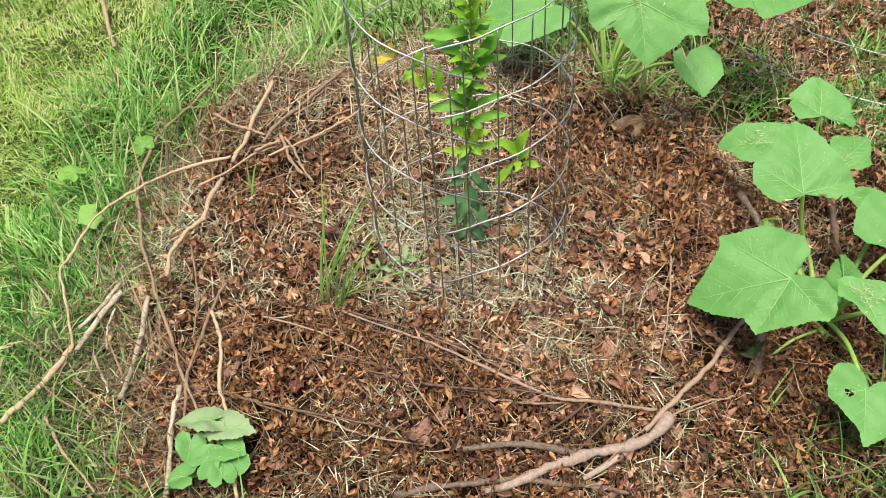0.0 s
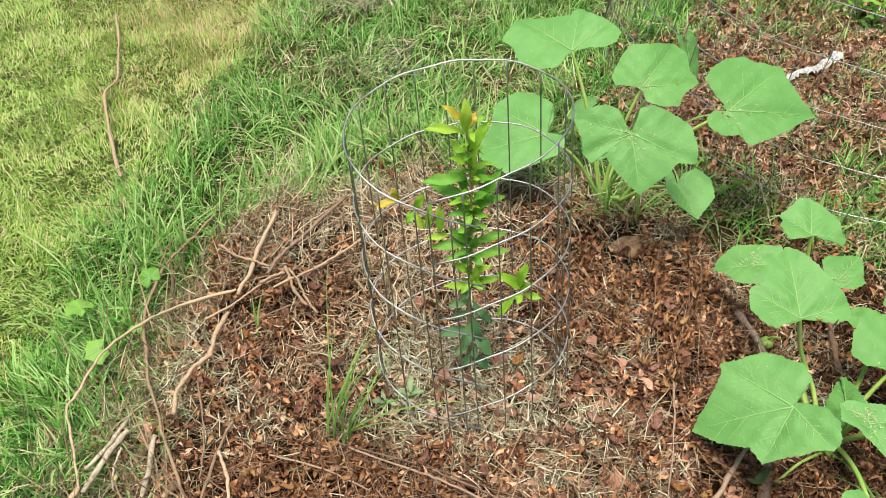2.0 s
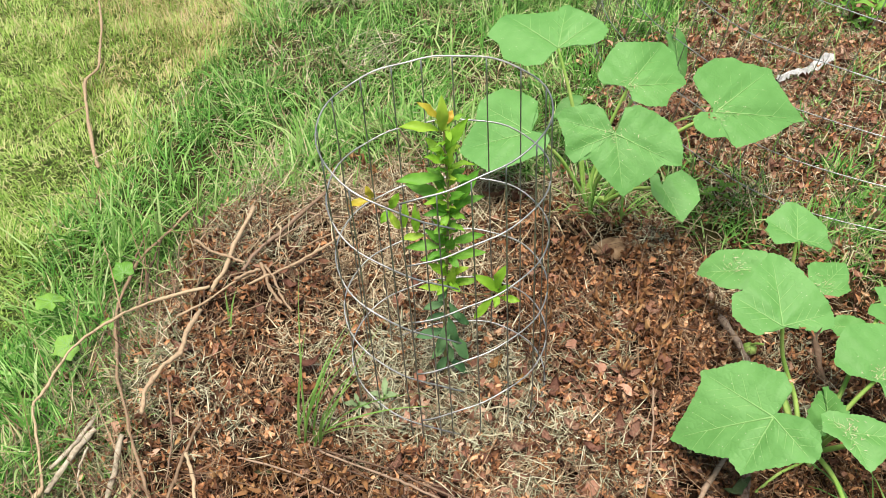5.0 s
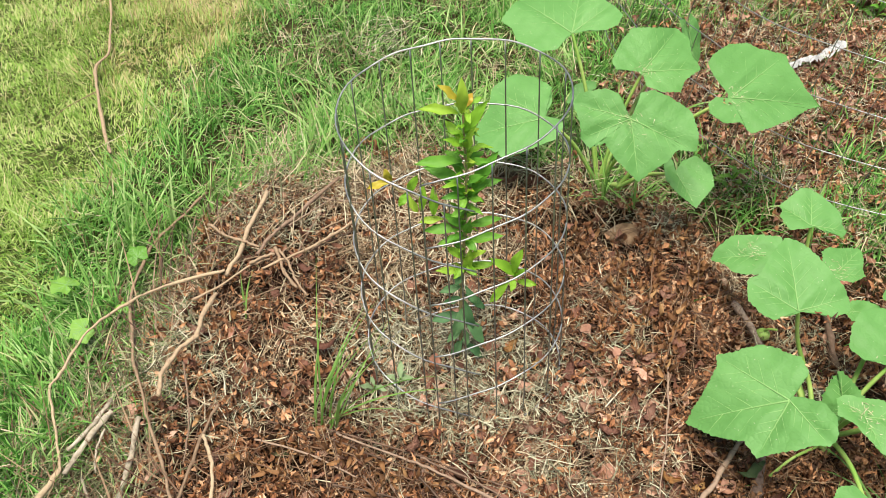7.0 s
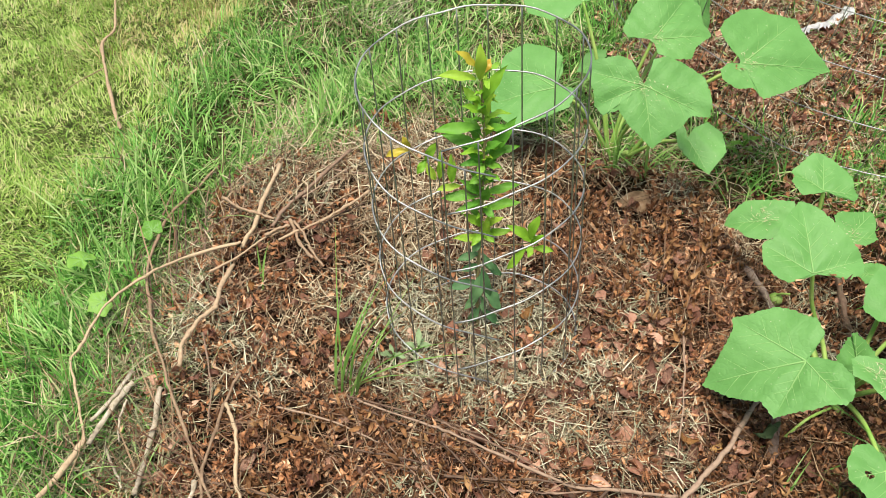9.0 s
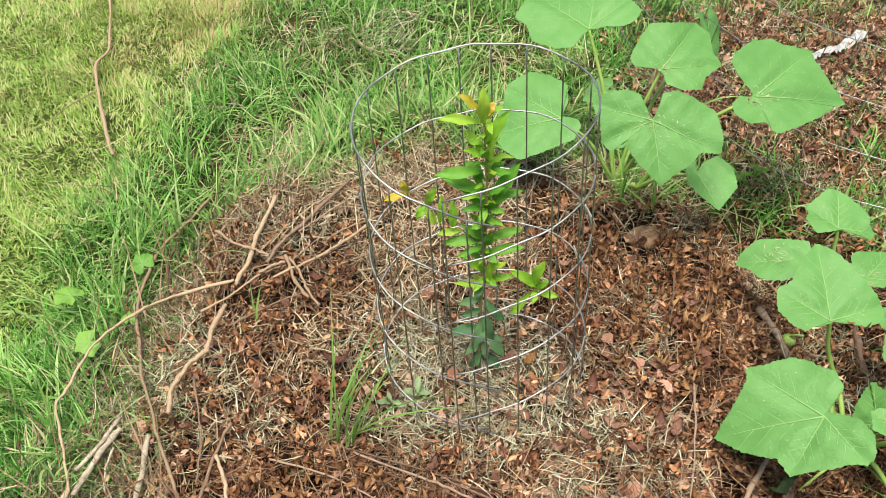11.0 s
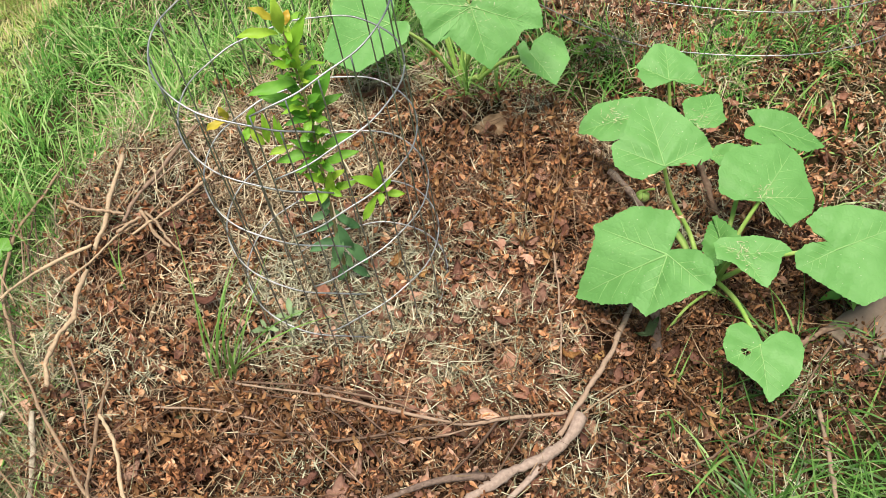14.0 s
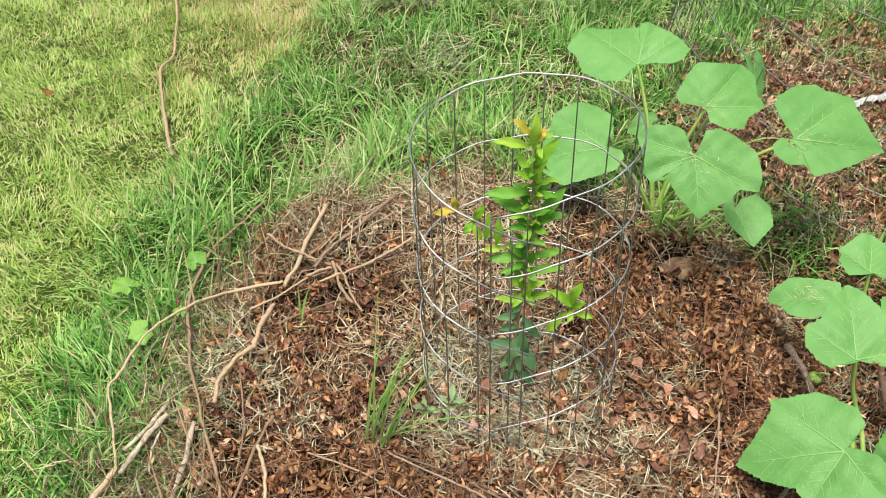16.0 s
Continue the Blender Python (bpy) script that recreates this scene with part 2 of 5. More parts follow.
def ground(x, y):
    x, y = np.asarray(x, float), np.asarray(y, float)
    a = np.hypot(x / 0.6, (y - 1.35) / 0.78)
    b = np.hypot((x - 1.05) / 0.85, (y - 2.1) / 0.85)
    h = -0.075 + 0.095 * np.maximum(1 - sstep(0.72, 1.06, a), 1 - sstep(0.7, 1.05, b)) + 0.012 * sstep(1.6, 3, y)
    near = 1 - sstep(3, 6, np.hypot(x, y - 1.5))
    h = h - 0.036 * hollow(x, y)
    return h + near * (0.006 * wave(x, y, 17, 1) + 0.004 * wave(x, y, 43, 2))


def bed(x, y):
    """1 on the mulched beds, 0 on grass."""
    x, y = np.asarray(x, float), np.asarray(y, float)
    k = 0.1 * wave(x, y, 14, 3) + 0.05 * wave(x, y, 37, 5)
    m = 1 - sstep(0.88, 1.1, np.hypot(x / 0.62, (y - 1.15) / 0.62) + k)
    m = np.maximum(m, 1 - sstep(0.72, 1.16, np.hypot((x - 1.07) / 0.68, (y - 2.03) / 0.62) + k))
    m = np.maximum(m, 1 - sstep(0.8, 1.1, np.hypot((x - 0.55) / 0.43, (y - 1.1) / 0.47) + k))
    m = np.maximum(m, 0.8 * (1 - sstep(0.8, 1.15, np.hypot((x - 1.0) / 0.42, (y - 1.35) / 0.5) + k)))
    return m


def lawn_edge(x, y):
    """Where the mown lawn meets the long grass."""
    line = np.interp(y, [0.9, 1.05, 1.35, 1.65, 1.95, 2.3, 2.6, 3.05], [-0.68, -0.77, -0.82, -0.83, -0.74, -0.7, -0.62, -0.62])
    return x - line - 0.04 * wave(x, y, 9, 4) - 0.02 * wave(x, y, 31, 14)


def z_at(x, y):
    return float(ground(x, y))


# ---- mesh helpers ----
def mesh_from(name, verts, faces, mats, smooth=True):
    """verts (n, 3) and faces (m, k) as arrays, made into a mesh quickly."""
    verts = np.ascontiguousarray(verts, dtype=np.float32)
    faces = np.ascontiguousarray(faces, dtype=np.int32)
    me = bpy.data.meshes.new(name)
    k = faces.shape[1]
    me.vertices.add(len(verts))
    me.vertices.foreach_set("co", verts.ravel())
    me.loops.add(faces.size)
    me.loops.foreach_set("vertex_index", faces.ravel())
    me.polygons.add(len(faces))
    me.polygons.foreach_set("loop_start", np.arange(0, faces.size, k, dtype=np.int32))
    me.polygons.foreach_set("use_smooth", np.full(len(faces), smooth))
    me.update(calc_edges=True)
    for m in (mats if isinstance(mats, (list, tuple)) else [mats]):
        me.materials.append(m)
    return me


def adopt(ob, parent):
    ob.parent = parent
    return ob


def part(name, bm, material, parent, label=""):
    me = bpy.data.meshes.new(name)
    bm.to_mesh(me)
    bm.free()
    for p in me.polygons:
        p.use_smooth = True
    me.materials.append(material)
    ob = new(name, me)
    ob.parent = parent
    if label:
        ob["label"] = label
    return ob


def thing(name, label, category, group="", kind="", at=(0, 0, 0)):
    ob = new(name)
    ob.location = at
    ob.empty_display_size = 0.02
    return tagged(ob, label, category, group, kind)


def smooth_path(points, steps=6):
    """A path glided through control points."""
    p = [Vector(q) for q in points]
    if len(p) == 2:
        return [p[0].lerp(p[1], i / steps) for i in range(steps + 1)]
    out = []
    for i in range(len(p) - 1):
        a, b, c, d = p[max(i - 1, 0)], p[i], p[i + 1], p[min(i + 2, len(p) - 1)]
        for s in range(steps):
            t = s / steps
            out.append(0.5 * ((2 * b) + (c - a) * t + (2 * a - 5 * b + 4 * c - d) * t * t + (3 * b - a - 3 * c + d) * t ** 3))
    out.append(p[-1])
    return out


def tube_arrays(path, radius, sides=6, closed=False):
    """Verts and quads of a round rod along a path; radius is a number or a function of 0..1."""
    n = len(path)
    rad = radius if callable(radius) else (lambda s: radius)
    verts, faces = [], []
    u = Vector((0.31, 0.17, 0.93)).normalized()
    for i, p in enumerate(path):
        d = (path[min(i + 1, n - 1)] - path[max(i - 1, 0)])
        d = d.normalized() if d.length else Vector((0, 0, 1))
        a = d.cross(u)
        if a.length < 1e-3:
            a = d.cross(Vector((1, 0, 0)))
        a.normalize()
        b = d.cross(a)
        r = rad(i / (n - 1))
        for k in range(sides):
            f = 2 * math.pi * k / sides
            verts.append(p + a * (r * math.cos(f)) + b * (r * math.sin(f)))
    for i in range(n - 1):
        for k in range(sides):
            k2 = (k + 1) % sides
            faces.append((i * sides + k, i * sides + k2, (i + 1) * sides + k2, (i + 1) * sides + k))
    # end caps out of quads
    for base in (0, (n - 1) * sides):
        for k in range(1, sides - 2, 2):
            q = (base, base + k, base + k + 1, base + k + 2)
            faces.append(q if base else q[::-1])
    return [tuple(v) for v in verts], faces


def tube(name, path, radius, mat, parent=None, sides=6, label=""):
    v, f = tube_arrays(path, radius, sides)
    ob = new(name, mesh_from(name, np.array(v), np.array(f), mat))
    if parent:
        ob.parent = parent
    if label:
        ob["label"] = label
    return ob


def ribbons(name, base, heading, lean, length, width, bend, mat, segs=4, fold=0.0, twist=0.0, flat=False):
    """Many curved blades in one mesh. base (n, 3); the rest arrays of n. lean: start angle from upright; bend: further turn to the tip."""
    n = len(base)
    s = np.linspace(0, 1, segs + 1)
    ang = lean[:, None] + bend[:, None] * s[None, :]
    ds = length[:, None] / segs
    mid = (ang[:, 1:] + ang[:, :-1]) / 2
    out = np.concatenate([np.zeros((n, 1)), np.cumsum(np.sin(mid) * ds, 1)], 1)
    up = np.concatenate([np.zeros((n, 1)), np.cumsum(np.cos(mid) * ds, 1)], 1)
    ch, sh = np.cos(heading)[:, None], np.sin(heading)[:, None]
    spine = np.stack([base[:, 0:1] + out * ch, base[:, 1:2] + out * sh, base[:, 2:3] + up], 2)
    taper = (np.clip(1.25 * (1 - s ** 1.6), 0.06, 1) if not flat else np.interp(s, [0, 0.15, 0.6, 1], [0.35, 1, 0.95, 0.12]))
    tw = np.broadcast_to(np.asarray(twist), (n,))[:, None] * (0.3 + s[None, :])
    side = np.stack([-sh * np.cos(tw), ch * np.cos(tw), np.sin(tw)], 2)
    w = (width[:, None] * taper[None, :] / 2)[:, :, None]
    left, right = spine + side * w, spine - side * w
    if fold:
        left[:, :, 2] += fold * w[:, :, 0]
        right[:, :, 2] += fold * w[:, :, 0]
    verts = np.stack([left, right], 2).reshape(-1, 3)
    row = np.arange(segs)
    quad = np.stack([2 * row, 2 * row + 1, 2 * row + 3, 2 * row + 2], 1)
    faces = (np.arange(n)[:, None, None] * (2 * (segs + 1)) + quad[None]).reshape(-1, 4)
    return new(name, mesh_from(name, verts, faces, mat))


def leaf_flakes(name, pos, heading, pitch, roll, length, width, curl, cup, mat, segs=4, points=0.0):
    """Many small curled leaves in one mesh: a midrib and two halves each."""
    n = len(pos)
    s = np.linspace(0, 1, segs + 1)
    prof = np.sin(np.pi * np.clip(s * 0.94 + 0.03, 0, 1)) ** 0.75
    x = (s - 0.5)[None, :] * length[:, None]
    z = curl[:, None] * (4 * (s[None, :] - 0.5) ** 2) * length[:, None]
    hw = prof[None, :] * width[:, None] / 2
    jag = 1 + points * (np.random.default_rng(len(name)).random((n, segs + 1, 2)) - 0.5)
    rows = []
    for k in (-1, 0, 1):
        j = jag[:, :, 0] if k < 0 else jag[:, :, 1]
        y = k * hw * (j if k else 1)
        crumple = points * 0.3 * width[:, None] * (np.random.default_rng(len(name) + k).random(x.shape) - 0.5)
        rows.append(np.stack([x, np.broadcast_to(y, x.shape), z + (abs(k) * cup[:, None] * hw) + crumple], 2))
    loc = np.stack(rows, 2)
    cr, sr, cp, sp, chh, shh = np.cos(roll), np.sin(roll), np.cos(pitch), np.sin(pitch), np.cos(heading), np.sin(heading)
    X, Y, Z = loc[..., 0], loc[..., 1], loc[..., 2]
    e = (slice(None), None, None)
    Y, Z = Y * cr[e] - Z * sr[e], Y * sr[e] + Z * cr[e]
    X, Z = X * cp[e] - Z * sp[e], X * sp[e] + Z * cp[e]
    X, Y = X * chh[e] - Y * shh[e], X * shh[e] + Y * chh[e]
    verts = np.stack([X + pos[:, 0][e], Y + pos[:, 1][e], Z + pos[:, 2][e]], 3).reshape(-1, 3)
    row = np.arange(segs) * 3
    q = np.concatenate([np.stack([row + c, row + 1 + c, row + 4 + c, row + 3 + c], 1) for c in (0, 1)])
    faces = (np.arange(n)[:, None, None] * (3 * (segs + 1)) + q[None]).reshape(-1, 4)
    return new(name, mesh_from(name, verts, faces, mat))


def spread(n, x0, x1, y0, y1, keep):
    """n points of a rectangle, kept with the chance that keep(x, y) gives."""
    xs, ys = np.empty(0), np.empty(0)
    while len(xs) < n:
        x, y = rng.uniform(x0, x1, 4 * n), rng.uniform(y0, y1, 4 * n)
        k = rng.random(4 * n) < keep(x, y)
        if not k.any():
            break
        xs, ys = np.concatenate([xs, x[k]]), np.concatenate([ys, y[k]])
    return xs[:n], ys[:n]


# ---- ground ----
def build_ground():
    far = [0.3, 0.8, 2, 5, 12, 30, 80, 200]
    xs = np.concatenate([[-2.2 - f for f in far[::-1]], np.arange(-2.2, 2.4, 0.02), [2.4 + f for f in far]])
    ys = np.concatenate([[-0.6 - f for f in far[::-1]], np.arange(-0.6, 4.4, 0.02), [4.4 + f for f in far]])
    X, Y = np.meshgrid(xs, ys)
    Z = ground(X, Y) - 0.006 - 0.014 * bed(X, Y)
    nx, ny = len(xs), len(ys)
    i, j = np.meshgrid(np.arange(nx - 1), np.arange(ny - 1))
    a = (j * nx + i).ravel()
    me = mesh_from("ground", np.stack([X, Y, Z], 2).reshape(-1, 3), np.stack([a, a + 1, a + nx + 1, a + nx], 1), MAT_GROUND)
    at = me.attributes.new("bed", "FLOAT", "POINT")
    # dark soil colour mixed in as painted shade at the long grass roots
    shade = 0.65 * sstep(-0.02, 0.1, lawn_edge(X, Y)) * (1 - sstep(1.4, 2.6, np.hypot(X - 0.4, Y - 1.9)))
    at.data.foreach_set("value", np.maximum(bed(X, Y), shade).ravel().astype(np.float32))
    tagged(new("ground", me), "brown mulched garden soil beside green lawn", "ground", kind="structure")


build_ground()


# ---- grass ----
def tall_keep(x, y):
    """Where the long uncut grass stands: round the beds and behind them."""
    zone = sstep(-0.08, 0.05, lawn_edge(x, y)) * (1 - bed(x, y))
    zone = np.where((x > 0.3) & (y < 1.0), 0.45 * zone, zone)
    zone = np.where((x > 0.7) & (y < 2.1), 0.4 * zone, zone)
    return zone * (0.65 + 0.35 * (wave(x, y, 11, 6) > -0.3)) * (np.hypot((x + 0.39) / 1.5, y - 2.76) > 0.05)


def lawn_keep(x, y):
    return (1 - sstep(-0.05, 0.07, lawn_edge(x, y))) * (1 - bed(x, y)) * (0.8 + 0.2 * wave(x, y, 7, 9))


def blades(name, n, area, keep, len_rng, wid, lean, bend, mat, segs, label, category):
    x, y = spread(n, *area, keep)
    n = len(x)
    z = ground(x, y) - 0.006
    lush = sstep(-0.5, 0.6, wave(x, y, 15, 51) + 0.5 * wave(x, y, 37, 52))
    L = rng.uniform(*len_rng, n) * rng.uniform(0.6, 1.0, n) * (0.65 + 0.5 * lush)
    head = np.where(rng.random(n) < 0.55, 5 * wave(x, y, 8, 53) + 2 * wave(x, y, 29, 54) + rng.normal(0, 0.6, n), rng.uniform(0, 2 * np.pi, n))
    ob = ribbons(name, np.stack([x, y, z], 1), head, rng.uniform(0.0, lean, n), L, wid * rng.uniform(0.6, 1.3, n),
                 rng.uniform(0.1, bend, n), mat, segs, twist=rng.uniform(-0.8, 0.8, n))
    return tagged(ob, label, category, kind="stuff")


blades("lawn_grass", 155000, (-2.2, -0.3, 0.2, 4.2), lawn_keep, (0.022, 0.052), 0.003, 1.35, 1.0, MAT_LAWN, 2, "short mown yellowish green lawn grass", "grass")
blades("long_grass", 74000, (-1.0, 2.4, 0.3, 4.2), tall_keep, (0.04, 0.125), 0.0034, 1.25, 2.0, MAT_GRASS, 4, "long uncut green grass around mulched bed", "grass")


def dry_keep(x, y):
    return np.exp(-(((x + 0.9) / 0.25) ** 2 + ((y - 2.85) / 0.25) ** 2)) + 0.9 * np.exp(-(((x + 0.76) / 0.13) ** 2 + ((y - 2.55) / 0.2) ** 2)) + 0.5 * np.exp(-(((x + 0.95) / 0.1) ** 2 + ((y - 2.32) / 0.15) ** 2))


blades("dry_lawn_grass", 4800, (-1.8, -0.3, 2.0, 3.6), dry_keep, (0.03, 0.065), 0.0032, 1.2, 1.2, MAT_DRYLAWN, 2, "patch of dry straw coloured lawn grass", "grass")


def far_keep(x, y):
    inner = (x > -2.2) & (x < 2.4) & (y > 0.3) & (y < 4.2)
    return np.where(inner, 0.0, 1 - sstep(1.5, 7.0, np.hypot(x, y - 1.5)))


blades("far_lawn_grass", 45000, (-7, 7, -5, 8.5), far_keep, (0.05, 0.09), 0.009, 0.9, 1.2, MAT_GRASS, 2, "green lawn grass farther from the bed", "grass")


def edge_keep(x, y):
    """The tallest blades stand in clumps along the bed's edge."""
    ring = np.hypot(x / 0.62, (y - 1.15) / 0.62)
    rim = np.exp(-((ring - 1.25) / 0.28) ** 2) * (y > 1.25) * (x < 0.3)
    corner = 0.5 * ((x > 0.42) & (y < 0.86))
    side = 0.25 * ((x > 0.72) & (y > 1.35) & (y < 1.75))
    return np.clip(rim + corner + side + 0.22 * tall_keep(x, y), 0, 1) * (0.25 + 0.75 * (wave(x, y, 19, 8) > -0.1)) * (1 - 0.85 * bed(x, y))


blades("corner_grass", 1500, (0.42, 1.15, 0.35, 0.93), lambda x, y: (1 - 0.5 * bed(x, y)) * sstep(0.2, -0.1, 0.55 - x - 0.5 * (0.85 - y)) * (wave(x, y, 23, 4) > -0.35), (0.1, 0.24), 0.0034, 1.15, 2.3, MAT_DEEP, 7, "long dark green grass beside the squash plant", "grass")
blades("tall_grass", 3000, (-1.0, 2.0, 0.4, 3.4), edge_keep, (0.09, 0.22), 0.0048, 0.8, 1.8, MAT_TUFT, 7, "tall arching bright green grass at the bed edge", "grass")


def gap_keep(x, y):
    """Grass patches between the two beds and on the slope below the left rim."""
    gap = np.exp(-(((x - 0.9) / 0.14) ** 2 + ((y - 1.58) / 0.13) ** 2)) + 0.12 * np.exp(-(((x - 0.66) / 0.08) ** 2 + ((y - 1.72) / 0.06) ** 2))
    gap = gap + 0.55 * np.exp(-(((x - 0.85) / 0.3) ** 2 + ((y - 2.5) / 0.1) ** 2)) + 0.12 * np.exp(-(((x - 1.0) / 0.4) ** 2 + ((y - 2.05) / 0.35) ** 2))
    slope = 0.75 * np.exp(-(((x + 0.69) / 0.11) ** 2 + ((y - 1.1) / 0.3) ** 2))
    return np.clip(gap + slope, 0, 1) * (0.15 + 0.85 * (wave(x, y, 27, 61) > -0.15))


blades("patch_grass", 6500, (-0.95, 1.6, 0.6, 2.8), gap_keep, (0.05, 0.12), 0.0036, 1.0, 1.7, MAT_GRASS, 5, "patches of green grass growing beside leaf litter", "grass")

blades("fence_grass", 2600, (-0.2, 2.3, 2.45, 3.5), lambda x, y: (1 - bed(x, y)) * sstep(0.0, 0.12, y - 2.5 - 0.25 * np.maximum(0, 0.9 - x)) * (0.15 + 0.85 * (wave(x, y, 13, 66) > -0.1)), (0.12, 0.28), 0.005, 0.7, 1.6, MAT_DEEP, 6,
       "tall dark green grass behind the far leaf bed", "grass")


# ---- litter on the beds ----
def clip_keep(x, y):
    """Small brown leaves lie thickest beside and before the cage."""
    k = 0.35 + 0.65 * np.maximum(1 - sstep(0.1, 0.32, np.hypot((x - 0.35) * 0.9, y - 1.25)), 1 - sstep(0.06, 0.16, np.abs(y - 0.9 - 0.1 * x)))
    k = k * np.where((x > 0.4) & (y < 1.05), 0.55, 1)
    return bed(x, y) * np.clip(1 - hollow(x, y), 0, 1) * k  * (0.55 + 0.45 * np.clip(1.6 * wave(x, y, 61, 2) + wave(x, y, 23, 2), -1, 1)) * (1 - 0.55 * (np.hypot(x - 0.02, y - 1.13) < 0.17))


def red_keep(x, y):
    k = np.maximum(1 - sstep(0.1, 0.4, np.hypot(x - 0.2, y - 0.95)), sstep(1.7, 1.9, y + 0.4 * (x - 0.7)) * (x > 0.4))
    return bed(x, y) * (0.12 + 0.88 * k) * np.clip(1 - hollow(x, y), 0, 1)


def straw_keep(x, y):
    k = np.maximum(np.maximum(1 - sstep(0.1, 0.45, np.hypot(x + 0.05, y - 1.2)), 1 - sstep(0.08, 0.18, np.hypot(x - 0.2, y - 0.98))), 1 - sstep(0.05, 0.2, np.abs(np.hypot(x / 0.62, (y - 1.15) / 0.62) - 1)))
    less = np.maximum(1 - sstep(0.12, 0.3, np.hypot((x - 0.36) * 0.9, y - 1.3)), 1 - sstep(0.04, 0.13, np.abs(y - 0.9 - 0.1 * x)))
    return np.clip(bed(x, y) + 0.12 * (np.hypot(x, y - 1.2) < 0.95), 0, 1) * np.clip(1 - hollow(x, y), 0, 1) * (0.3 + 0.7 * k) * (0.25 + 0.75 * sstep(-0.3, 0.35, wave(x, y, 33, 21) + 0.6 * wave(x, y, 71, 22))) * (1 - 0.75 * less * sstep(0.1, 0.2, np.hypot(x - 0.2, y - 0.98))) * np.where((x > 0.38) & (y < 1.35), 0.3, 1)


def flakes(name, n, keep, lr, wr, mat, lift, label, area=(-0.75, 2.0, 0.3, 3.1), points=0.0, steep=0.5, segs=4):
    x, y = spread(n, *area, keep)
    n = len(x)
    z = ground(x, y) - 0.016 + rng.uniform(0, lift, n) + 0.012 * np.clip(wave(x, y, 61, 2), 0, 1)
    ob = leaf_flakes(name, np.stack([x, y, z], 1), rng.uniform(0, 6.28, n), rng.normal(0, steep, n), rng.normal(0, steep, n), rng.uniform(*lr, n), rng.uniform(*wr, n),
                     rng.normal(0.12, 0.3, n), rng.normal(0.3, 1.0, n), mat, segs, points=points)
    return tagged(ob, label, "leaf litter", kind="stuff")


flakes("leaf_litter", 50000, clip_keep, (0.008, 0.022), (0.003, 0.009), MAT_CLIP, 0.038, "small curled dry orange brown leaves covering the bed", steep=0.85, points=1.1, segs=3)
flakes("leaf_crumbs", 26000, lambda x, y: bed(x, y) * np.clip(1 - hollow(x, y), 0, 1) * (0.6 + 0.4 * wave(x, y, 31, 7)), (0.004, 0.01), (0.002, 0.005), MAT_CLIP, 0.03, "fine crumbled brown leaf bits over the mulch", steep=0.7, points=0.8, segs=2)
# darker crumbs along the bed's front and right front
flakes("damp_leaf_crumbs", 16000, lambda x, y: bed(x, y) * np.clip(1 - hollow(x, y), 0, 1) * np.maximum(1 - sstep(0.76, 0.86, y), (x > 0.36) * (1 - sstep(1.0, 1.15, y))), (0.006, 0.016), (0.003, 0.007), MAT_DARK, 0.046, "dark brown crumbled leaves at the bed front", steep=0.8, points=0.7, segs=3)
flakes("broad_leaf_litter", 6000, red_keep, (0.014, 0.032), (0.009, 0.02), MAT_RED, 0.034, "broken reddish brown dead leaves on the mulch", points=1.0, steep=0.4)


def straws(name, n, keep, lr, w, mat, lift, label, area=(-0.8, 1.9, 0.3, 2.9), along=False):
    x, y = spread(n, *area, keep)
    n = len(x)
    z = ground(x, y) - 0.012 + rng.uniform(0.0, lift, n)
    head = np.arctan2(1.3 - y, 0.05 - x) + 1.57 + rng.normal(0, 0.55, n) if along else rng.uniform(0, 6.28, n)
    ob = ribbons(name, np.stack([x, y, z], 1), head, rng.normal(1.5, 0.22, n), rng.uniform(*lr, n), w * rng.uniform(0.5, 1.3, n), rng.normal(0.15, 0.95, n), mat, 3, twist=rng.uniform(-0.6, 0.6, n))
    return tagged(ob, label, "straw", kind="stuff")


straws("grass_clippings", 21000, straw_keep, (0.015, 0.065), 0.0016, MAT_STRAW, 0.036, "pale dry grass clippings strewn over mulch")


def faded_keep(x, y):
    k = np.maximum(1 - sstep(0.1, 0.24, np.hypot(x - 0.02, y - 1.12)), np.maximum(0.85 * (1 - sstep(0.05, 0.18, np.hypot(x - 0.2, y - 0.97))), 0.35 * sstep(0.2, 0.6, wave(x, y, 17, 31))))
    k = np.maximum(k, 0.3 * np.exp(-(((x - 0.95) / 0.4) ** 2 + ((y - 2.1) / 0.4) ** 2)))
    return bed(x, y) * np.clip(1 - hollow(x, y), 0, 1) * k * (0.3 + 0.7 * sstep(-0.4, 0.3, wave(x, y, 47, 33)))


straws("faded_clippings", 17000, faded_keep, (0.014, 0.055), 0.0016, MAT_FADED, 0.042, "grey green faded grass clippings around the shrub", area=(-0.7, 1.5, 0.55, 2.6))


def rim_keep(x, y):
    ring = np.hypot(x / 0.62, (y - 1.15) / 0.62)
    return np.exp(-((ring - 0.92) / 0.16) ** 2) * (x < 0.1) * (0.4 + 0.6 * (x < -0.3))


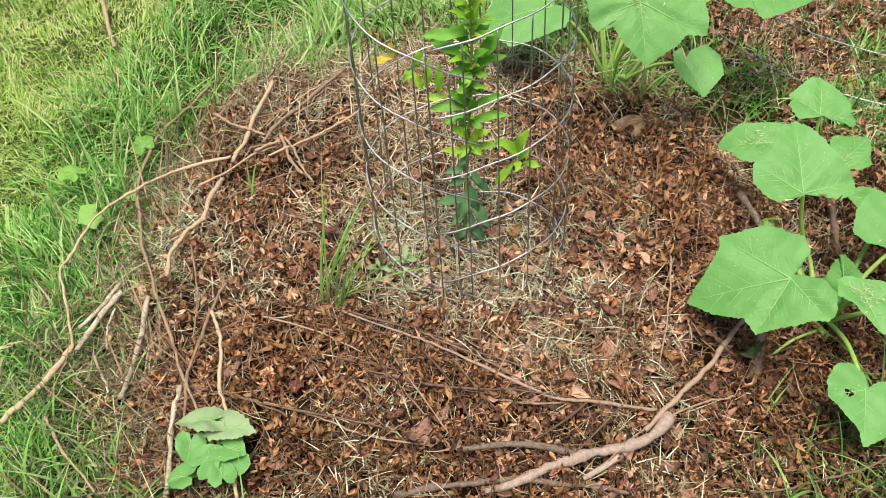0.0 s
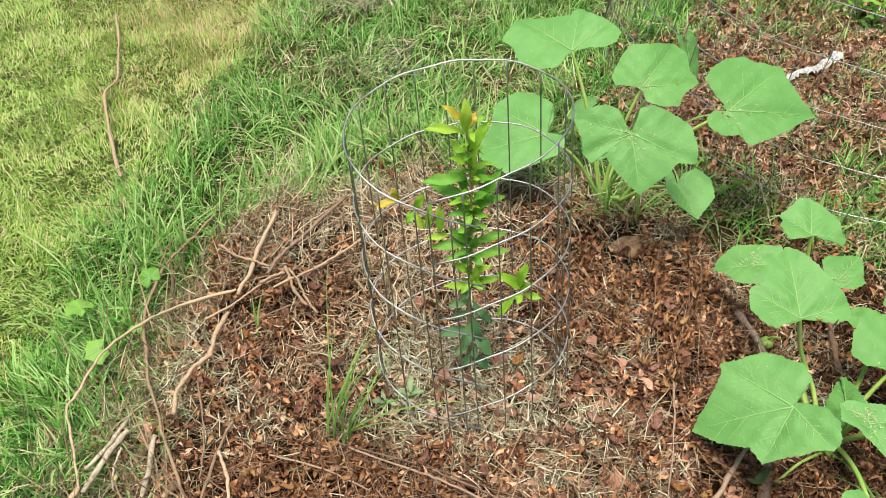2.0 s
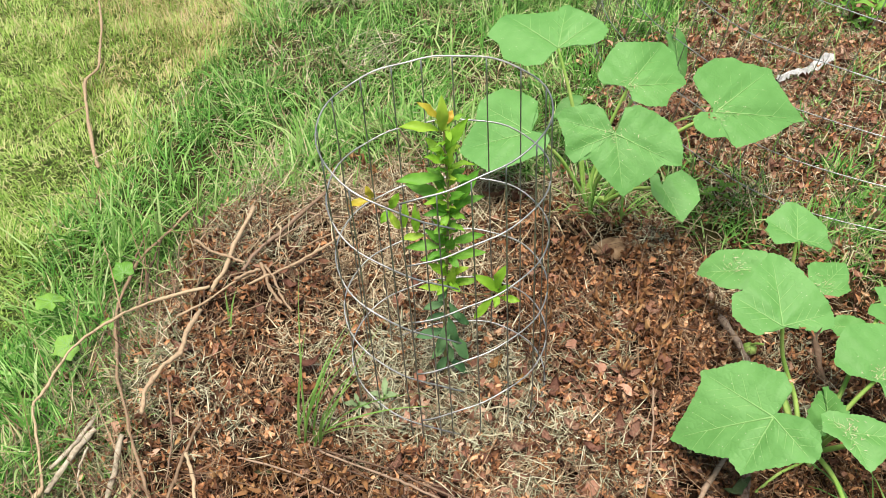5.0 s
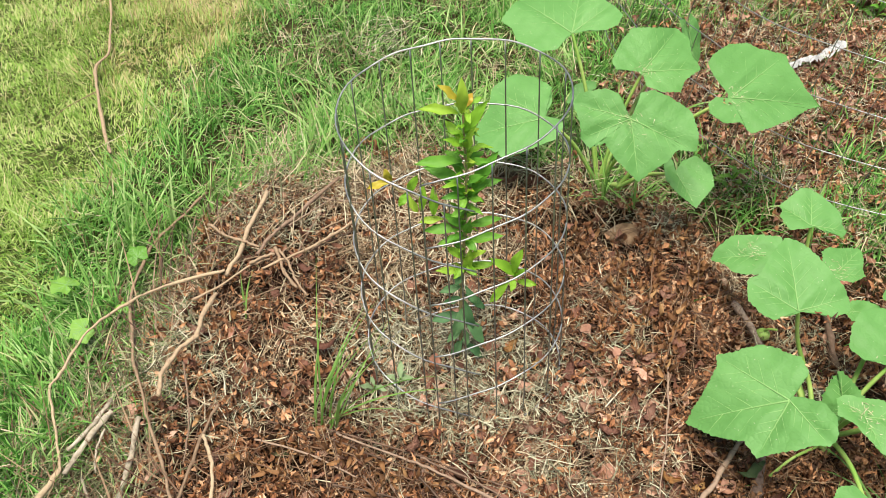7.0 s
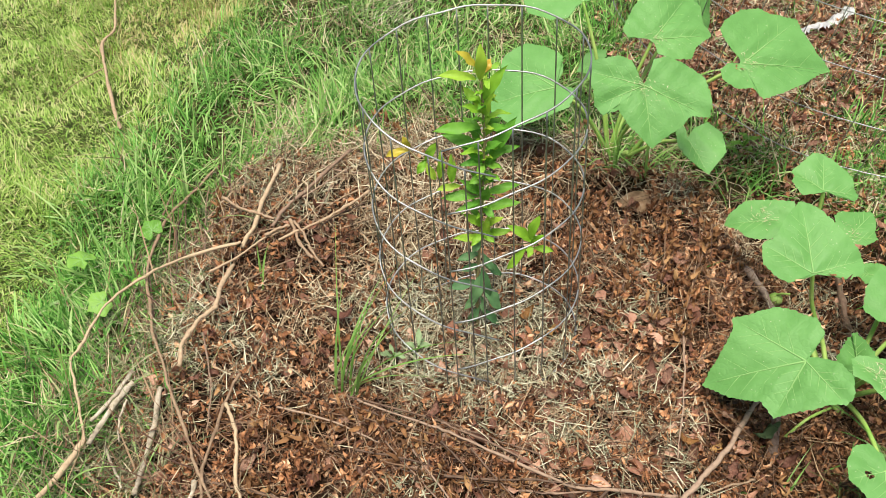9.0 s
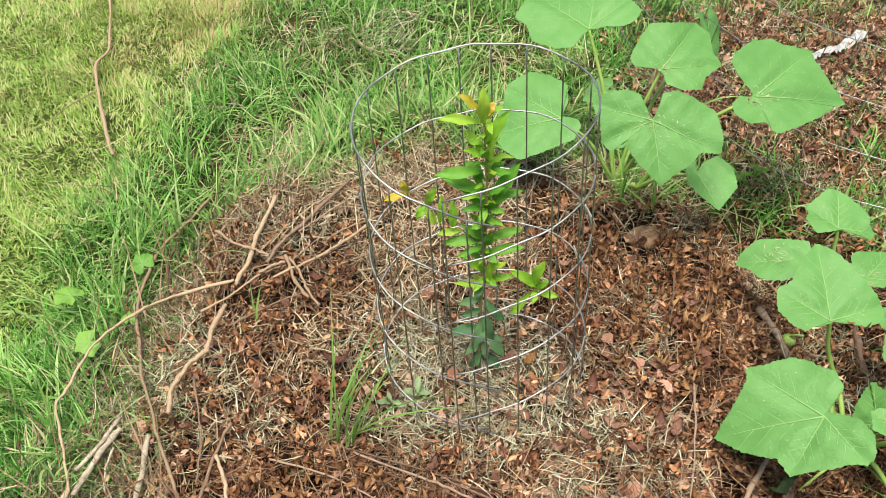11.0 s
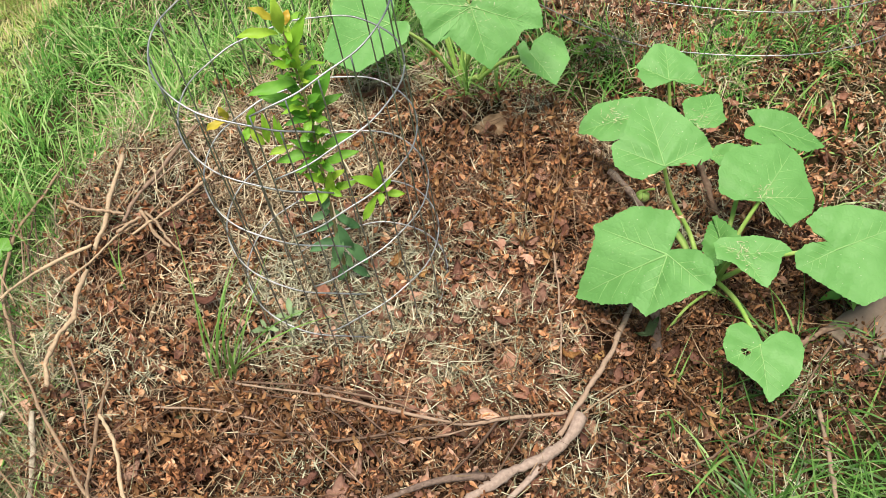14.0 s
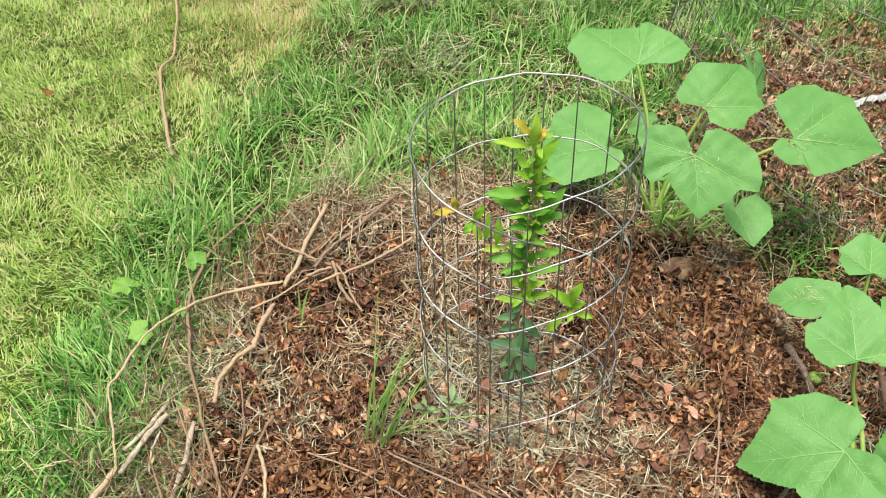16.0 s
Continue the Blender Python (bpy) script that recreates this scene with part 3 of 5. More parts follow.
straws("dry_stems", 420, lambda x, y: np.clip(rim_keep(x, y) + 0.5 * np.exp(-(((x + 0.58) / 0.1) ** 2 + ((y - 1.0) / 0.3) ** 2)), 0, 1), (0.08, 0.26), 0.0022, MAT_STALK, 0.045, "tangled thin dry stems along the bed edge", along=True)
straws("withered_grass", 2600, lambda x, y: np.clip(rim_keep(x, y) * 0.4 + np.exp(-(((x + 0.6) / 0.11) ** 2 + ((y - 1.05) / 0.3) ** 2)), 0, 1), (0.03, 0.12), 0.0018, MAT_WITHER, 0.045, "grey green withered grass matted on bed edge")
straws("dry_thatch", 7500, lambda x, y: tall_keep(x, y) * np.where((x > 0.3) & (y < 1.1), 0.15, 1) * np.where((x < -0.3) & (y < 1.7), np.where(y < 1.2, 0.8, 0.15), 1) * (0.2 + 0.8 * sstep(-0.2, 0.4, wave(x, y, 13, 41))), (0.05, 0.15), 0.0018, MAT_STRAW, 0.05, "pale dead grass matted among long green grass", area=(-0.9, 2.2, 0.4, 3.4))
straws("cut_hay", 700, lambda x, y: np.exp(-(((x + 0.34) / 0.13) ** 2 + ((y - 2.92) / 0.1) ** 2)) + 0.5 * np.exp(-(((x + 0.2) / 0.1) ** 2 + ((y - 2.45) / 0.1) ** 2)), (0.05, 0.15), 0.0022, MAT_FADED, 0.06, "greyish cut hay lying on long grass", area=(-0.8, 0.1, 2.2, 3.3))
straws("dry_hay", 2600, lambda x, y: bed(x, y) * sstep(-0.5, -0.25, x) * np.clip(np.exp(-(((x + 0.12) / 0.3) ** 2 + ((y - 1.62) / 0.13) ** 2)) + 0.7 * np.exp(-(((x + 0.05) / 0.12) ** 2 + ((y - 1.38) / 0.1) ** 2)), 0, 1) * (0.3 + 0.7 * sstep(-0.3, 0.4, wave(x, y, 29, 81))), (0.04, 0.13), 0.0019, MAT_STRAW, 0.05,
       "pale dry hay strewn behind the wire cage", area=(-0.8, 0.6, 1.2, 2.0))
straws("leaf_stalks", 15000, clip_keep, (0.02, 0.11), 0.0014, MAT_STALK, 0.042, "thin brown leafless stalks among dry leaves")


# ---- sticks ----
def stick(name, plan, lift, radius, mat, label, category="stick", tip=0.5, side=(), group=""):
    """A crooked stick over the ground along plan points; lift: height of its axis above the soil, a number or one for each point."""
    lifts = lift if isinstance(lift, (list, tuple)) else [lift] * len(plan)
    pts = [(x, y, z_at(x, y) + h + 0.03 * min(1.0, float(hollow(x, y)))) for (x, y), h in zip(plan, lifts)]
    path = smooth_path(pts, 7)
    r2 = random.Random(len(plan) * 131 + int(1e4 * abs(plan[0][0])))
    ph = plan[0][1] * 9
    sway = min(radius * 0.5, 0.0016)
    path = [p + Vector((r2.gauss(0, 1), r2.gauss(0, 1), r2.gauss(0, 0.6))) * min(radius * 0.3, 0.0008) + Vector((math.sin(0.55 * i + ph), math.sin(0.43 * i + 2 * ph), 0)) * sway for i, p in enumerate(path)]
    ob = tube(name, path, lambda s: 0.86 * radius * (1 - (1 - tip) * s) * (1 + 0.14 * math.sin(23 * s + ph) + 0.1 * math.sin(61 * s + 2 * ph) + 0.22 * max(0, math.sin(13 * s + ph)) ** 12), mat, sides=8)
    tagged(ob, label, category, group)
    for k, (splan, slift, srad) in enumerate(side):
        spts = smooth_path([(x, y, z_at(x, y) + slift) for x, y in splan], 6)
        tube("side_branch", spts, lambda s, q=srad: q * (1 - 0.4 * s), mat, parent=ob, sides=7)
    return ob


stick("fallen_branch", [(0.319, 0.811), (0.288, 0.782), (0.252, 0.763), (0.196, 0.75), (0.152, 0.727), (0.112, 0.711), (0.055, 0.692)], [0.044, 0.038, 0.034, 0.032, 0.03, 0.026, 0.016], 0.0098, MAT_PALE,
      "thick pale bare forked branch lying on mulch", "branch", 0.72, side=[([(0.19, 0.748), (0.144, 0.747), (0.089, 0.746), (0.024, 0.733)], 0.034, 0.0062), ([(0.256, 0.764), (0.222, 0.739), (0.19, 0.718)], 0.028, 0.006)])
BROWN_TWIG = "thin brown bare twig lying on leaf mulch"
stick("twig", [(-0.066, 0.682), (0.011, 0.693), (0.064, 0.703), (0.134, 0.706), (0.19, 0.711), (0.254, 0.708)], 0.026, 0.0055, MAT_PALE, "weathered grey brown split stick on leaf mulch", "twig", 0.6)
stick("twig", [(-0.169, 0.975), (-0.066, 0.93), (0.001, 0.896), (0.079, 0.85), (0.15, 0.824), (0.206, 0.818), (0.302, 0.824)], 0.034, 0.0021, MAT_BARK, "long thin reddish brown twig with side shoots on mulch", "twig",
      1.5, side=[([(0.201, 0.82), (0.168, 0.791), (0.118, 0.752)], 0.032, 0.0024), ([(0.251, 0.82), (0.216, 0.784), (0.182, 0.75)], 0.032, 0.0019)])
stick("twig", [(-0.038, 0.93), (0.031, 0.892), (0.088, 0.856), (0.137, 0.833)], 0.036, 0.0022, MAT_BARK, BROWN_TWIG, "twig")
stick("twig", [(-0.033, 0.833), (0.041, 0.827), (0.123, 0.826), (0.189, 0.822)], 0.036, 0.0022, MAT_BARK, BROWN_TWIG, "twig")
stick("twig", [(-0.162, 0.881), (-0.077, 0.861), (0.007, 0.824)], 0.034, 0.0018, MAT_BARK, BROWN_TWIG, "twig")
stick("twig", [(-0.393, 0.862), (-0.211, 0.795), (-0.083, 0.763)], 0.034, 0.0024, MAT_BARK, "long dark bare twig along the front of the mulch", "twig")
stick("twig", [(0.473, 1.017), (0.415, 0.936), (0.357, 0.866), (0.328, 0.837), (0.282, 0.789)], 0.04, 0.0048, MAT_BARK, "straight grey brown stick beneath a squash leaf", "twig", 0.9)
stick("twig", [(0.428, 0.87), (0.373, 0.842), (0.29, 0.797), (0.225, 0.742)], 0.04, 0.0022, MAT_TAN, "thin pale dry stalk crossing the branch", "twig")
stick("twig", [(-0.079, 0.882), (-0.007, 0.772), (0.001, 0.749)], 0.034, 0.0018, MAT_BARK, BROWN_TWIG, "twig")
stick("twig", [(-0.037, 0.894), (0.007, 0.839), (0.041, 0.75)], 0.034, 0.0019, MAT_BARK, BROWN_TWIG, "twig")
stick("twig", [(0.006, 0.88), (0.072, 0.791)], 0.034, 0.0018, MAT_BARK, BROWN_TWIG, "twig")
stick("twig", [(0.365, 1.12), (0.339, 0.999), (0.31, 0.872)], 0.036, 0.0022, MAT_BARK, "slim upright brown stalk over dry leaves", "twig")
stick("vine_stem", [(-0.409, 1.318), (-0.492, 1.3), (-0.597, 1.317), (-0.65, 1.232), (-0.672, 1.137), (-0.671, 1.088), (-0.612, 0.948)], [0.055, 0.06, 0.065, 0.07, 0.07, 0.06, 0.035], 0.0034, MAT_TAN,
      "long bowed tan stem arching over the bed edge", "stem", 0.7)
stick("vine_stem", [(-0.537, 1.661), (-0.567, 1.599), (-0.607, 1.516), (-0.616, 1.402), (-0.605, 1.322), (-0.57, 1.217), (-0.525, 1.116), (-0.477, 1.019), (-0.43, 0.926), (-0.39, 0.853), (-0.358, 0.793)], 0.05, 0.0038, MAT_TAN,
      "long bent brownish stem along the bed edge", "stem", 0.7)
stick("stem", [(-0.574, 1.639), (-0.583, 1.548), (-0.582, 1.467), (-0.552, 1.351), (-0.53, 1.273)], 0.045, 0.0026, MAT_BARK, "dark thin stem beside a bowed stem", "stem", 0.7)
stick("stem", [(-0.626, 1.61), (-0.629, 1.529), (-0.62, 1.403), (-0.587, 1.273), (-0.528, 1.118)], 0.04, 0.0028, MAT_BARK, "brown thin stem along the bed edge", "stem", 0.7)
stick("stick", [(-0.378, 1.563), (-0.394, 1.435), (-0.4, 1.368), (-0.41, 1.319)], 0.042, 0.005, MAT_TAN, "crooked pale stick half buried in leaf litter", "stick", 0.9)
stick("stick", [(-0.413, 1.261), (-0.422, 1.212), (-0.421, 1.166), (-0.441, 1.14), (-0.462, 1.118), (-0.471, 1.088), (-0.47, 1.057)], 0.048, 0.005, MAT_TAN, "crooked pale peeled stick on leaf litter", "stick", 0.85)
stick("stick", [(-0.5, 1.035), (-0.502, 0.987), (-0.512, 0.93), (-0.505, 0.856)], 0.044, 0.0056, MAT_GREYWOOD, "short pale peeled stick in dry grass", "stick", 0.8)
stick("stick", [(-0.562, 1.068), (-0.589, 1.015), (-0.603, 0.951)], 0.046, 0.0062, MAT_GREYWOOD, "pale split stick in dry grass", "stick", 0.8)
stick("stick", [(-0.567, 1.089), (-0.587, 1.047), (-0.61, 0.991)], 0.05, 0.0046, MAT_GREYWOOD, "pale split stick in dry grass", "stick", 0.8)
stick("stick", [(-0.615, 0.963), (-0.62, 0.936), (-0.646, 0.861), (-0.68, 0.802)], 0.04, 0.0058, MAT_TAN, "brown stick lying in green grass", "stick", 0.9)
stick("stick", [(-0.586, 0.961), (-0.55, 0.904), (-0.53, 0.872)], 0.04, 0.003, MAT_GREYWOOD, "short pale twig in dry grass", "stick", 0.6)
stick("stem", [(-0.562, 1.031), (-0.567, 0.99), (-0.564, 0.968)], 0.05, 0.0026, MAT_GREYWOOD, "short pale twig in dry grass", "stem", 0.6)
stick("stem", [(-0.353, 1.01), (-0.38, 0.939), (-0.39, 0.873), (-0.387, 0.817), (-0.377, 0.761), (-0.353, 0.687)], 0.05, 0.0032, MAT_TAN, "thin bent pinkish stem over the mulch", "stem", 0.8)
stick("stem", [(-0.369, 0.964), (-0.349, 0.921), (-0.333, 0.846), (-0.315, 0.788), (-0.283, 0.686)], 0.048, 0.0034, MAT_TAN, "thin tan stem standing over the mulch", "stem", 0.9)
stick("stick", [(-0.409, 0.863), (-0.407, 0.795), (-0.394, 0.699)], 0.036, 0.0046, MAT_GREYWOOD, "short pale peeled stick beside a weed", "stick", 0.9)
stick("stem", [(-0.613, 0.823), (-0.563, 0.767), (-0.496, 0.697)], 0.04, 0.0032, MAT_TAN, "thin dry stalk lying in grass", "stem")
stick("stick", [(-0.484, 1.483), (-0.434, 1.432), (-0.396, 1.409), (-0.359, 1.389)], 0.048, 0.0036, MAT_TAN, "short tan crooked stick on the mulch", "stick", 0.7)
stick("stick", [(-0.239, 1.634), (-0.299, 1.518), (-0.337, 1.444), (-0.364, 1.378)], 0.04, 0.0046, MAT_BARK, "straight brown stick behind the straw heap", "stick", 0.8)
stick("straw_stalk", [(-0.188, 1.482), (-0.227, 1.434), (-0.284, 1.378), (-0.348, 1.343)], 0.042, 0.0034, MAT_TAN, "flat pale dry stalk on mulch", "stalk", 0.8)
stick("straw_stalk", [(-0.331, 1.388), (-0.312, 1.35), (-0.276, 1.287)], 0.046, 0.0042, MAT_TAN, "broken pale tan stalk on mulch", "stalk", 0.8)
stick("straw_stalk", [(-0.322, 1.385), (-0.286, 1.321), (-0.256, 1.268)], 0.046, 0.0028, MAT_TAN, "broken pale tan stalk on mulch", "stalk", 0.8)
stick("straw_stalk", [(-0.371, 1.352), (-0.351, 1.365), (-0.33, 1.376)], 0.044, 0.0034, MAT_TAN, "broken pale tan stalk on mulch", "stalk", 0.8)
stick("twig", [(0.702, 0.898), (0.748, 0.912), (0.785, 0.91)], 0.03, 0.0055, MAT_BARK, "short brown stick beside a flat stone", "twig", 0.8)
stick("twig", [(0.74, 0.88), (0.68, 0.826), (0.631, 0.788), (0.555, 0.761), (0.493, 0.74), (0.429, 0.73)], 0.034, 0.0024, MAT_BARK, "long thin brown twig beneath a heart-shaped leaf", "twig", 0.7)
stick("twig", [(0.672, 0.775), (0.644, 0.681), (0.617, 0.607)], 0.03, 0.004, MAT_BARK, "dark brown stick lying in long grass", "twig", 0.8)
for k in range(16):
    r3 = random.Random(900 + k)
    x, y, f, ln = r3.gauss(-0.3, 0.09), r3.gauss(1.44, 0.08), r3.gauss(0.75, 0.5), r3.uniform(0.05, 0.16)
    dx, dy = math.cos(f) * ln / 2, math.sin(f) * ln / 2
    stick("straw_stalk", [(x - dx, y - dy), (x + r3.gauss(0, 0.006), y + r3.gauss(0, 0.006)), (x + dx, y + dy)], r3.uniform(0.024, 0.036), r3.uniform(0.0012, 0.0028), MAT_TAN if k % 3 else MAT_BARK,
          "broken dry stalk in the heap behind the mulch", "stalk", 0.7, group="broken stalks in the straw heap")
for plan in ([(-0.563, 1.685), (-0.529, 1.496), (-0.485, 1.322)], [(-0.529, 1.638), (-0.45, 1.367)], [(-0.635, 1.631), (-0.584, 1.394), (-0.53, 1.239)], [(-0.609, 1.628), (-0.515, 1.283)],
             [(-0.504, 1.625), (-0.42, 1.302)], [(-0.464, 1.631), (-0.434, 1.45)], [(-0.637, 1.367), (-0.626, 1.206)], [(-0.441, 1.12), (-0.407, 1.007), (-0.403, 0.942)], [(-0.269, 1.514), (-0.304, 1.362)],
             [(-0.193, 1.713), (-0.225, 1.533)]):
    stick("stem", plan, 0.03, 0.0019, MAT_BARK, "thin upright brown dry stem on bed edge", "stem", 0.7, group="dry stems on the bed edge")
for plan, rad in (([(-0.284, 1.007), (-0.178, 0.969), (-0.067, 0.923), (-0.001, 0.897)], 0.0022), ([(-0.186, 0.987), (-0.065, 0.949), (0.051, 0.903), (0.131, 0.866)], 0.0022), ([(-0.293, 0.966), (-0.205, 0.94), (-0.13, 0.901)], 0.0024),
                  ([(0.038, 0.819), (0.12, 0.815), (0.179, 0.82)], 0.0026), ([(-0.298, 0.829), (-0.195, 0.794), (-0.116, 0.761), (-0.023, 0.742)], 0.0022), ([(-0.121, 0.904), (-0.045, 0.807), (0.008, 0.737)], 0.0018),
                  ([(-0.176, 2.145), (-0.1, 1.904), (-0.071, 1.83)], 0.003)):
    stick("twig", plan, 0.026, rad * 0.85, MAT_BARK, BROWN_TWIG, "twig", 0.7)
stick("lawn_stick", [(-1.112, 2.771), (-1.029, 2.532), (-0.981, 2.358), (-0.987, 2.262), (-0.919, 2.084), (-0.825, 1.865)], 0.032, 0.0036, MAT_TAN, "crooked brown stick lying on the lawn", "stick", 1.5, side=[([(-0.94, 2.14), (-1.0, 2.06), (-1.01, 2.0)], 0.03, 0.0016)])
stick("stub", [(0.527, 1.325), (0.562, 1.265), (0.58, 1.22)], [0.035, 0.025, 0.01], 0.0075, MAT_PALE, "thick cut pale stick end beside squash leaves", "stick", 0.9)
stick("stick", [(0.715, 1.36), (0.702, 1.25), (0.69, 1.16)], 0.02, 0.0072, MAT_BARK, "grey brown stick beneath squash stems", "stick", 0.9)
stick("stub", [(0.507, 1.04), (0.495, 0.985), (0.482, 0.935)], [0.05, 0.03, 0.012], 0.0095, MAT_PALE, "short upright grey cut stump under squash leaf", "stump", 1.1)
stick("root", [(0.1, 1.67), (0.143, 1.681), (0.231, 1.698), (0.292, 1.694), (0.34, 1.72)], 0.022, 0.006, MAT_BARK, "dark gnarled root behind the wire cage", "root", 0.8)


# ---- wire cage round the young shrub ----
def wire_cage():
    cage = thing("wire_cage", "round galvanised welded wire cage around young shrub", "wire cage", at=(0.017, 1.1337, 0.0))
    cx, cy, r0, dr, z0, dz, th0, over = 0.0, 0.0, 0.1414, -0.0089, 0.4926, -0.0511, -1.8786, 0.5437

    def at(s, k):
        a = th0 + s * (2 * math.pi + over)
        r = r0 + dr * s + 0.0193 * math.cos(2 * (a - 0.182))
        z = z0 - 0.1016 * k + dz * s + 0.0978 * math.sin(math.pi * s)
        return Vector((cx - 0.048 * (z - 0.3) + r * math.cos(a), cy + 0.0139 * (z - 0.3) + r * math.sin(a), z))

    for k in range(6):
        path = [at(i / 72, k) + Vector((0, 0, 0.0012 * math.sin(0.9 * i + k))) for i in range(73)]
        tube("ring_wire", path, 0.00125, MAT_WIRE_LIT, cage, 6)
    total = 2 * math.pi + over
    step = 0.0508 / 0.141
    s = 0.0
    while s <= 1.0001:
        path = [at(s, k * 0.5) for k in range(0, 10)]
        foot = path[-1].copy()
        foot.z = z_at(foot.x + 0.017, foot.y + 1.1337) - 0.02
        tube("upright_wire", smooth_path(path + [foot], 2), 0.00105, MAT_WIRE, cage, 6)
        s += step / total
    return cage


wire_cage()


def far_cage():
    cage = thing("wire_fence", "large galvanised welded wire ring fence around leaf bed", "wire fence", at=(0.9611, 2.1589, 0.0))

    def at(a, z):
        r = 0.6112 * (1 - 0.1425 * math.cos(2 * (a - 0.3141)))
        return Vector((r * math.cos(a) + 0.1195 * (z - 0.1), r * math.sin(a) - 0.1207 * (z - 0.1), z))

    for k in range(6):
        path = [at(2 * math.pi * i / 90, 0.0633 + 0.1047 * k + 0.003 * math.sin(i * 0.7 + k)) for i in range(91)]
        tube("ring_wire", path, 0.0011, MAT_WIRE_LIT, cage, 6)
    n = 72
    for i in range(n):
        a = 2 * math.pi * i / n
        low = at(a, 0)
        zl = z_at(low.x + 0.9611, low.y + 2.1589) - 0.02
        tube("upright_wire", [at(a, zl + (0.6 - zl) * j / 4) for j in range(5)], 0.001, MAT_WIRE, cage, 5)


far_cage()


# ---- young shrub ----
def lance_leaf(name, base, way, normal, length, width, droop, mat, parent, fold=0.25, label=""):
    """A narrow pointed leaf with a folded midrib and a gentle arch."""
    way = Vector(way).normalized()
    side = Vector(normal).cross(way).normalized()
    nrm = way.cross(side)
    rows, cols = 9, 4
    verts, faces = [], []
    for i in range(rows):
        s = i / (rows - 1)
        w = width / 2 * (math.sin(math.pi * min(1, s ** 1.1 * 0.955 + 0.04)) ** 0.95)
        mid = Vector(base) + way * (length * s) + nrm * (length * (0.18 * math.sin(1.8 * s) - droop * s * s))
        for c in range(cols + 1):
            u = c / cols * 2 - 1
            verts.append(mid + side * (u * w) + nrm * (abs(u) * w * fold + 0.0028 * abs(u) * math.sin(12 * s + 3 * u + 400 * length)))
    for i in range(rows - 1):
        for c in range(cols):
            a = i * (cols + 1) + c
            faces.append((a, a + 1, a + cols + 2, a + cols + 1))
    ob = new(name, mesh_from(name, np.array([tuple(v) for v in verts]), np.array(faces), mat))
    ob.parent = parent
    if label:
        ob["label"] = label
    return ob


def shrub():
    r = random.Random(5)
    gx, gy = 0.026, 1.15
    plant = thing("young_shrub", "young shrub with glossy bright green leaves inside wire cage", "shrub", at=(gx, gy, z_at(gx, gy)))
    stem = [Vector(p) for p in ((-0.004, 0, -0.01), (-0.006, 0, 0.1), (-0.003, 0, 0.225), (-0.001, 0, 0.304), (0, 0, 0.388), (-0.004, 0, 0.457), (-0.007, 0, 0.515))]
    tube("stem", smooth_path(stem, 5), lambda s: 0.0032 - 0.0018 * s, MAT_SHRUB_STEM, plant, 7)
    low, mid, fresh, top = MAT_SHRUB_LOW, MAT_SHRUB, MAT_SHRUB_YOUNG, MAT_SHRUB_TOP

    def leaves(rows, mat, slim=0.3, young=()):
        """rows: where each leaf starts and ends across and up, and how far its tip comes forward, in centimetres."""
        for k, (x0, z0, x1, z1, fwd) in enumerate(rows):
            a = Vector((x0, 0, z0)) / 100
            b = Vector((x1, 0, z1)) / 100 + Vector((0, -0.78, 0.62)) * fwd / 100
            way = b - a
            nrm = Vector((r.uniform(-0.35, 0.35), -0.62, 0.78))
            lance_leaf("leaf", a, way, nrm, way.length * 1.04, max(0.012, way.length * slim * r.uniform(0.9, 1.15)), r.uniform(0.05, 0.3), top if k in young else mat, plant, r.uniform(0.2, 0.5))

    for k in range(46):
        h = 0.205 + 0.3 * k / 46
        f, ln, up = k * 2.4 + r.uniform(-0.4, 0.4), r.uniform(0.02, 0.042), r.uniform(0.1, 1.1)
        lance_leaf("leaf", (-0.002, 0, h), (math.cos(f), math.sin(f), up), (0.0, -0.3, 1), ln, ln * 0.28, r.uniform(0.1, 0.5), fresh if k % 3 else mid, plant, r.uniform(0.2, 0.6))
    # crown, then tier by tier down the stem
    leaves(((-0.8, 49.2, -0.8, 53.9, 1.0), (-1.3, 51.0, -3.9, 53.3, 0.5), (-1.3, 49.2, -6.2, 49.8, 1.0), (-0.5, 45.9, 2.4, 50.8, 0.8), (-0.9, 45.4, -3.0, 48.2, -1.5), (-0.5, 44.0, -3.2, 44.8, 1.5), (0.2, 43.1, 0.7, 46.5, 2.0), (-0.6, 50, 0.6, 52.5, -1.5)), fresh, 0.27, (1, 7))
    leaves(((-0.6, 41.5, -7.0, 40.7, 1.5), (-0.6, 41.5, -3.0, 43.0, -2.0), (0.2, 41.4, 2.3, 43.2, -2.0), (0.4, 41.4, 3.3, 40.9, 2.0), (-0.3, 37.9, -5.9, 40.4, -0.5), (0.1, 37.6, 2.2, 38.9, 3.0), (0.9, 36.8, 4.2, 42.9, 0.6), (0.8, 36.8, 5.0, 38.4, -0.8)), mid, 0.26)
    leaves(((0.1, 35.4, -3.6, 38.4, 0.5), (0, 35.4, -3.3, 35.0, 2.5), (0.2, 35.4, 3.1, 37.5, 1.0), (0.2, 35.1, 2.6, 34.0, 2.5), (0, 35.4, -0.9, 32.4, 3.0), (0, 33, -2.2, 31.4, 2.5), (0.1, 33, 2.4, 32.0, 3.0), (0, 32, 1.0, 34.2, -2.5)), mid, 0.29)
    leaves(((-0.1, 29.5, -3.3, 32.2, 1.0), (0.3, 29.7, 5.2, 31.4, -0.5), (-0.1, 29.5, -6.1, 28.9, 0.8), (0.1, 27.9, -4.0, 26.4, 1.5), (0.3, 26.8, 5.3, 28.2, 0.5), (0, 27, 1.6, 25.2, 3.0), (0, 28.5, 0.6, 31, 2.5)), mid, 0.27)
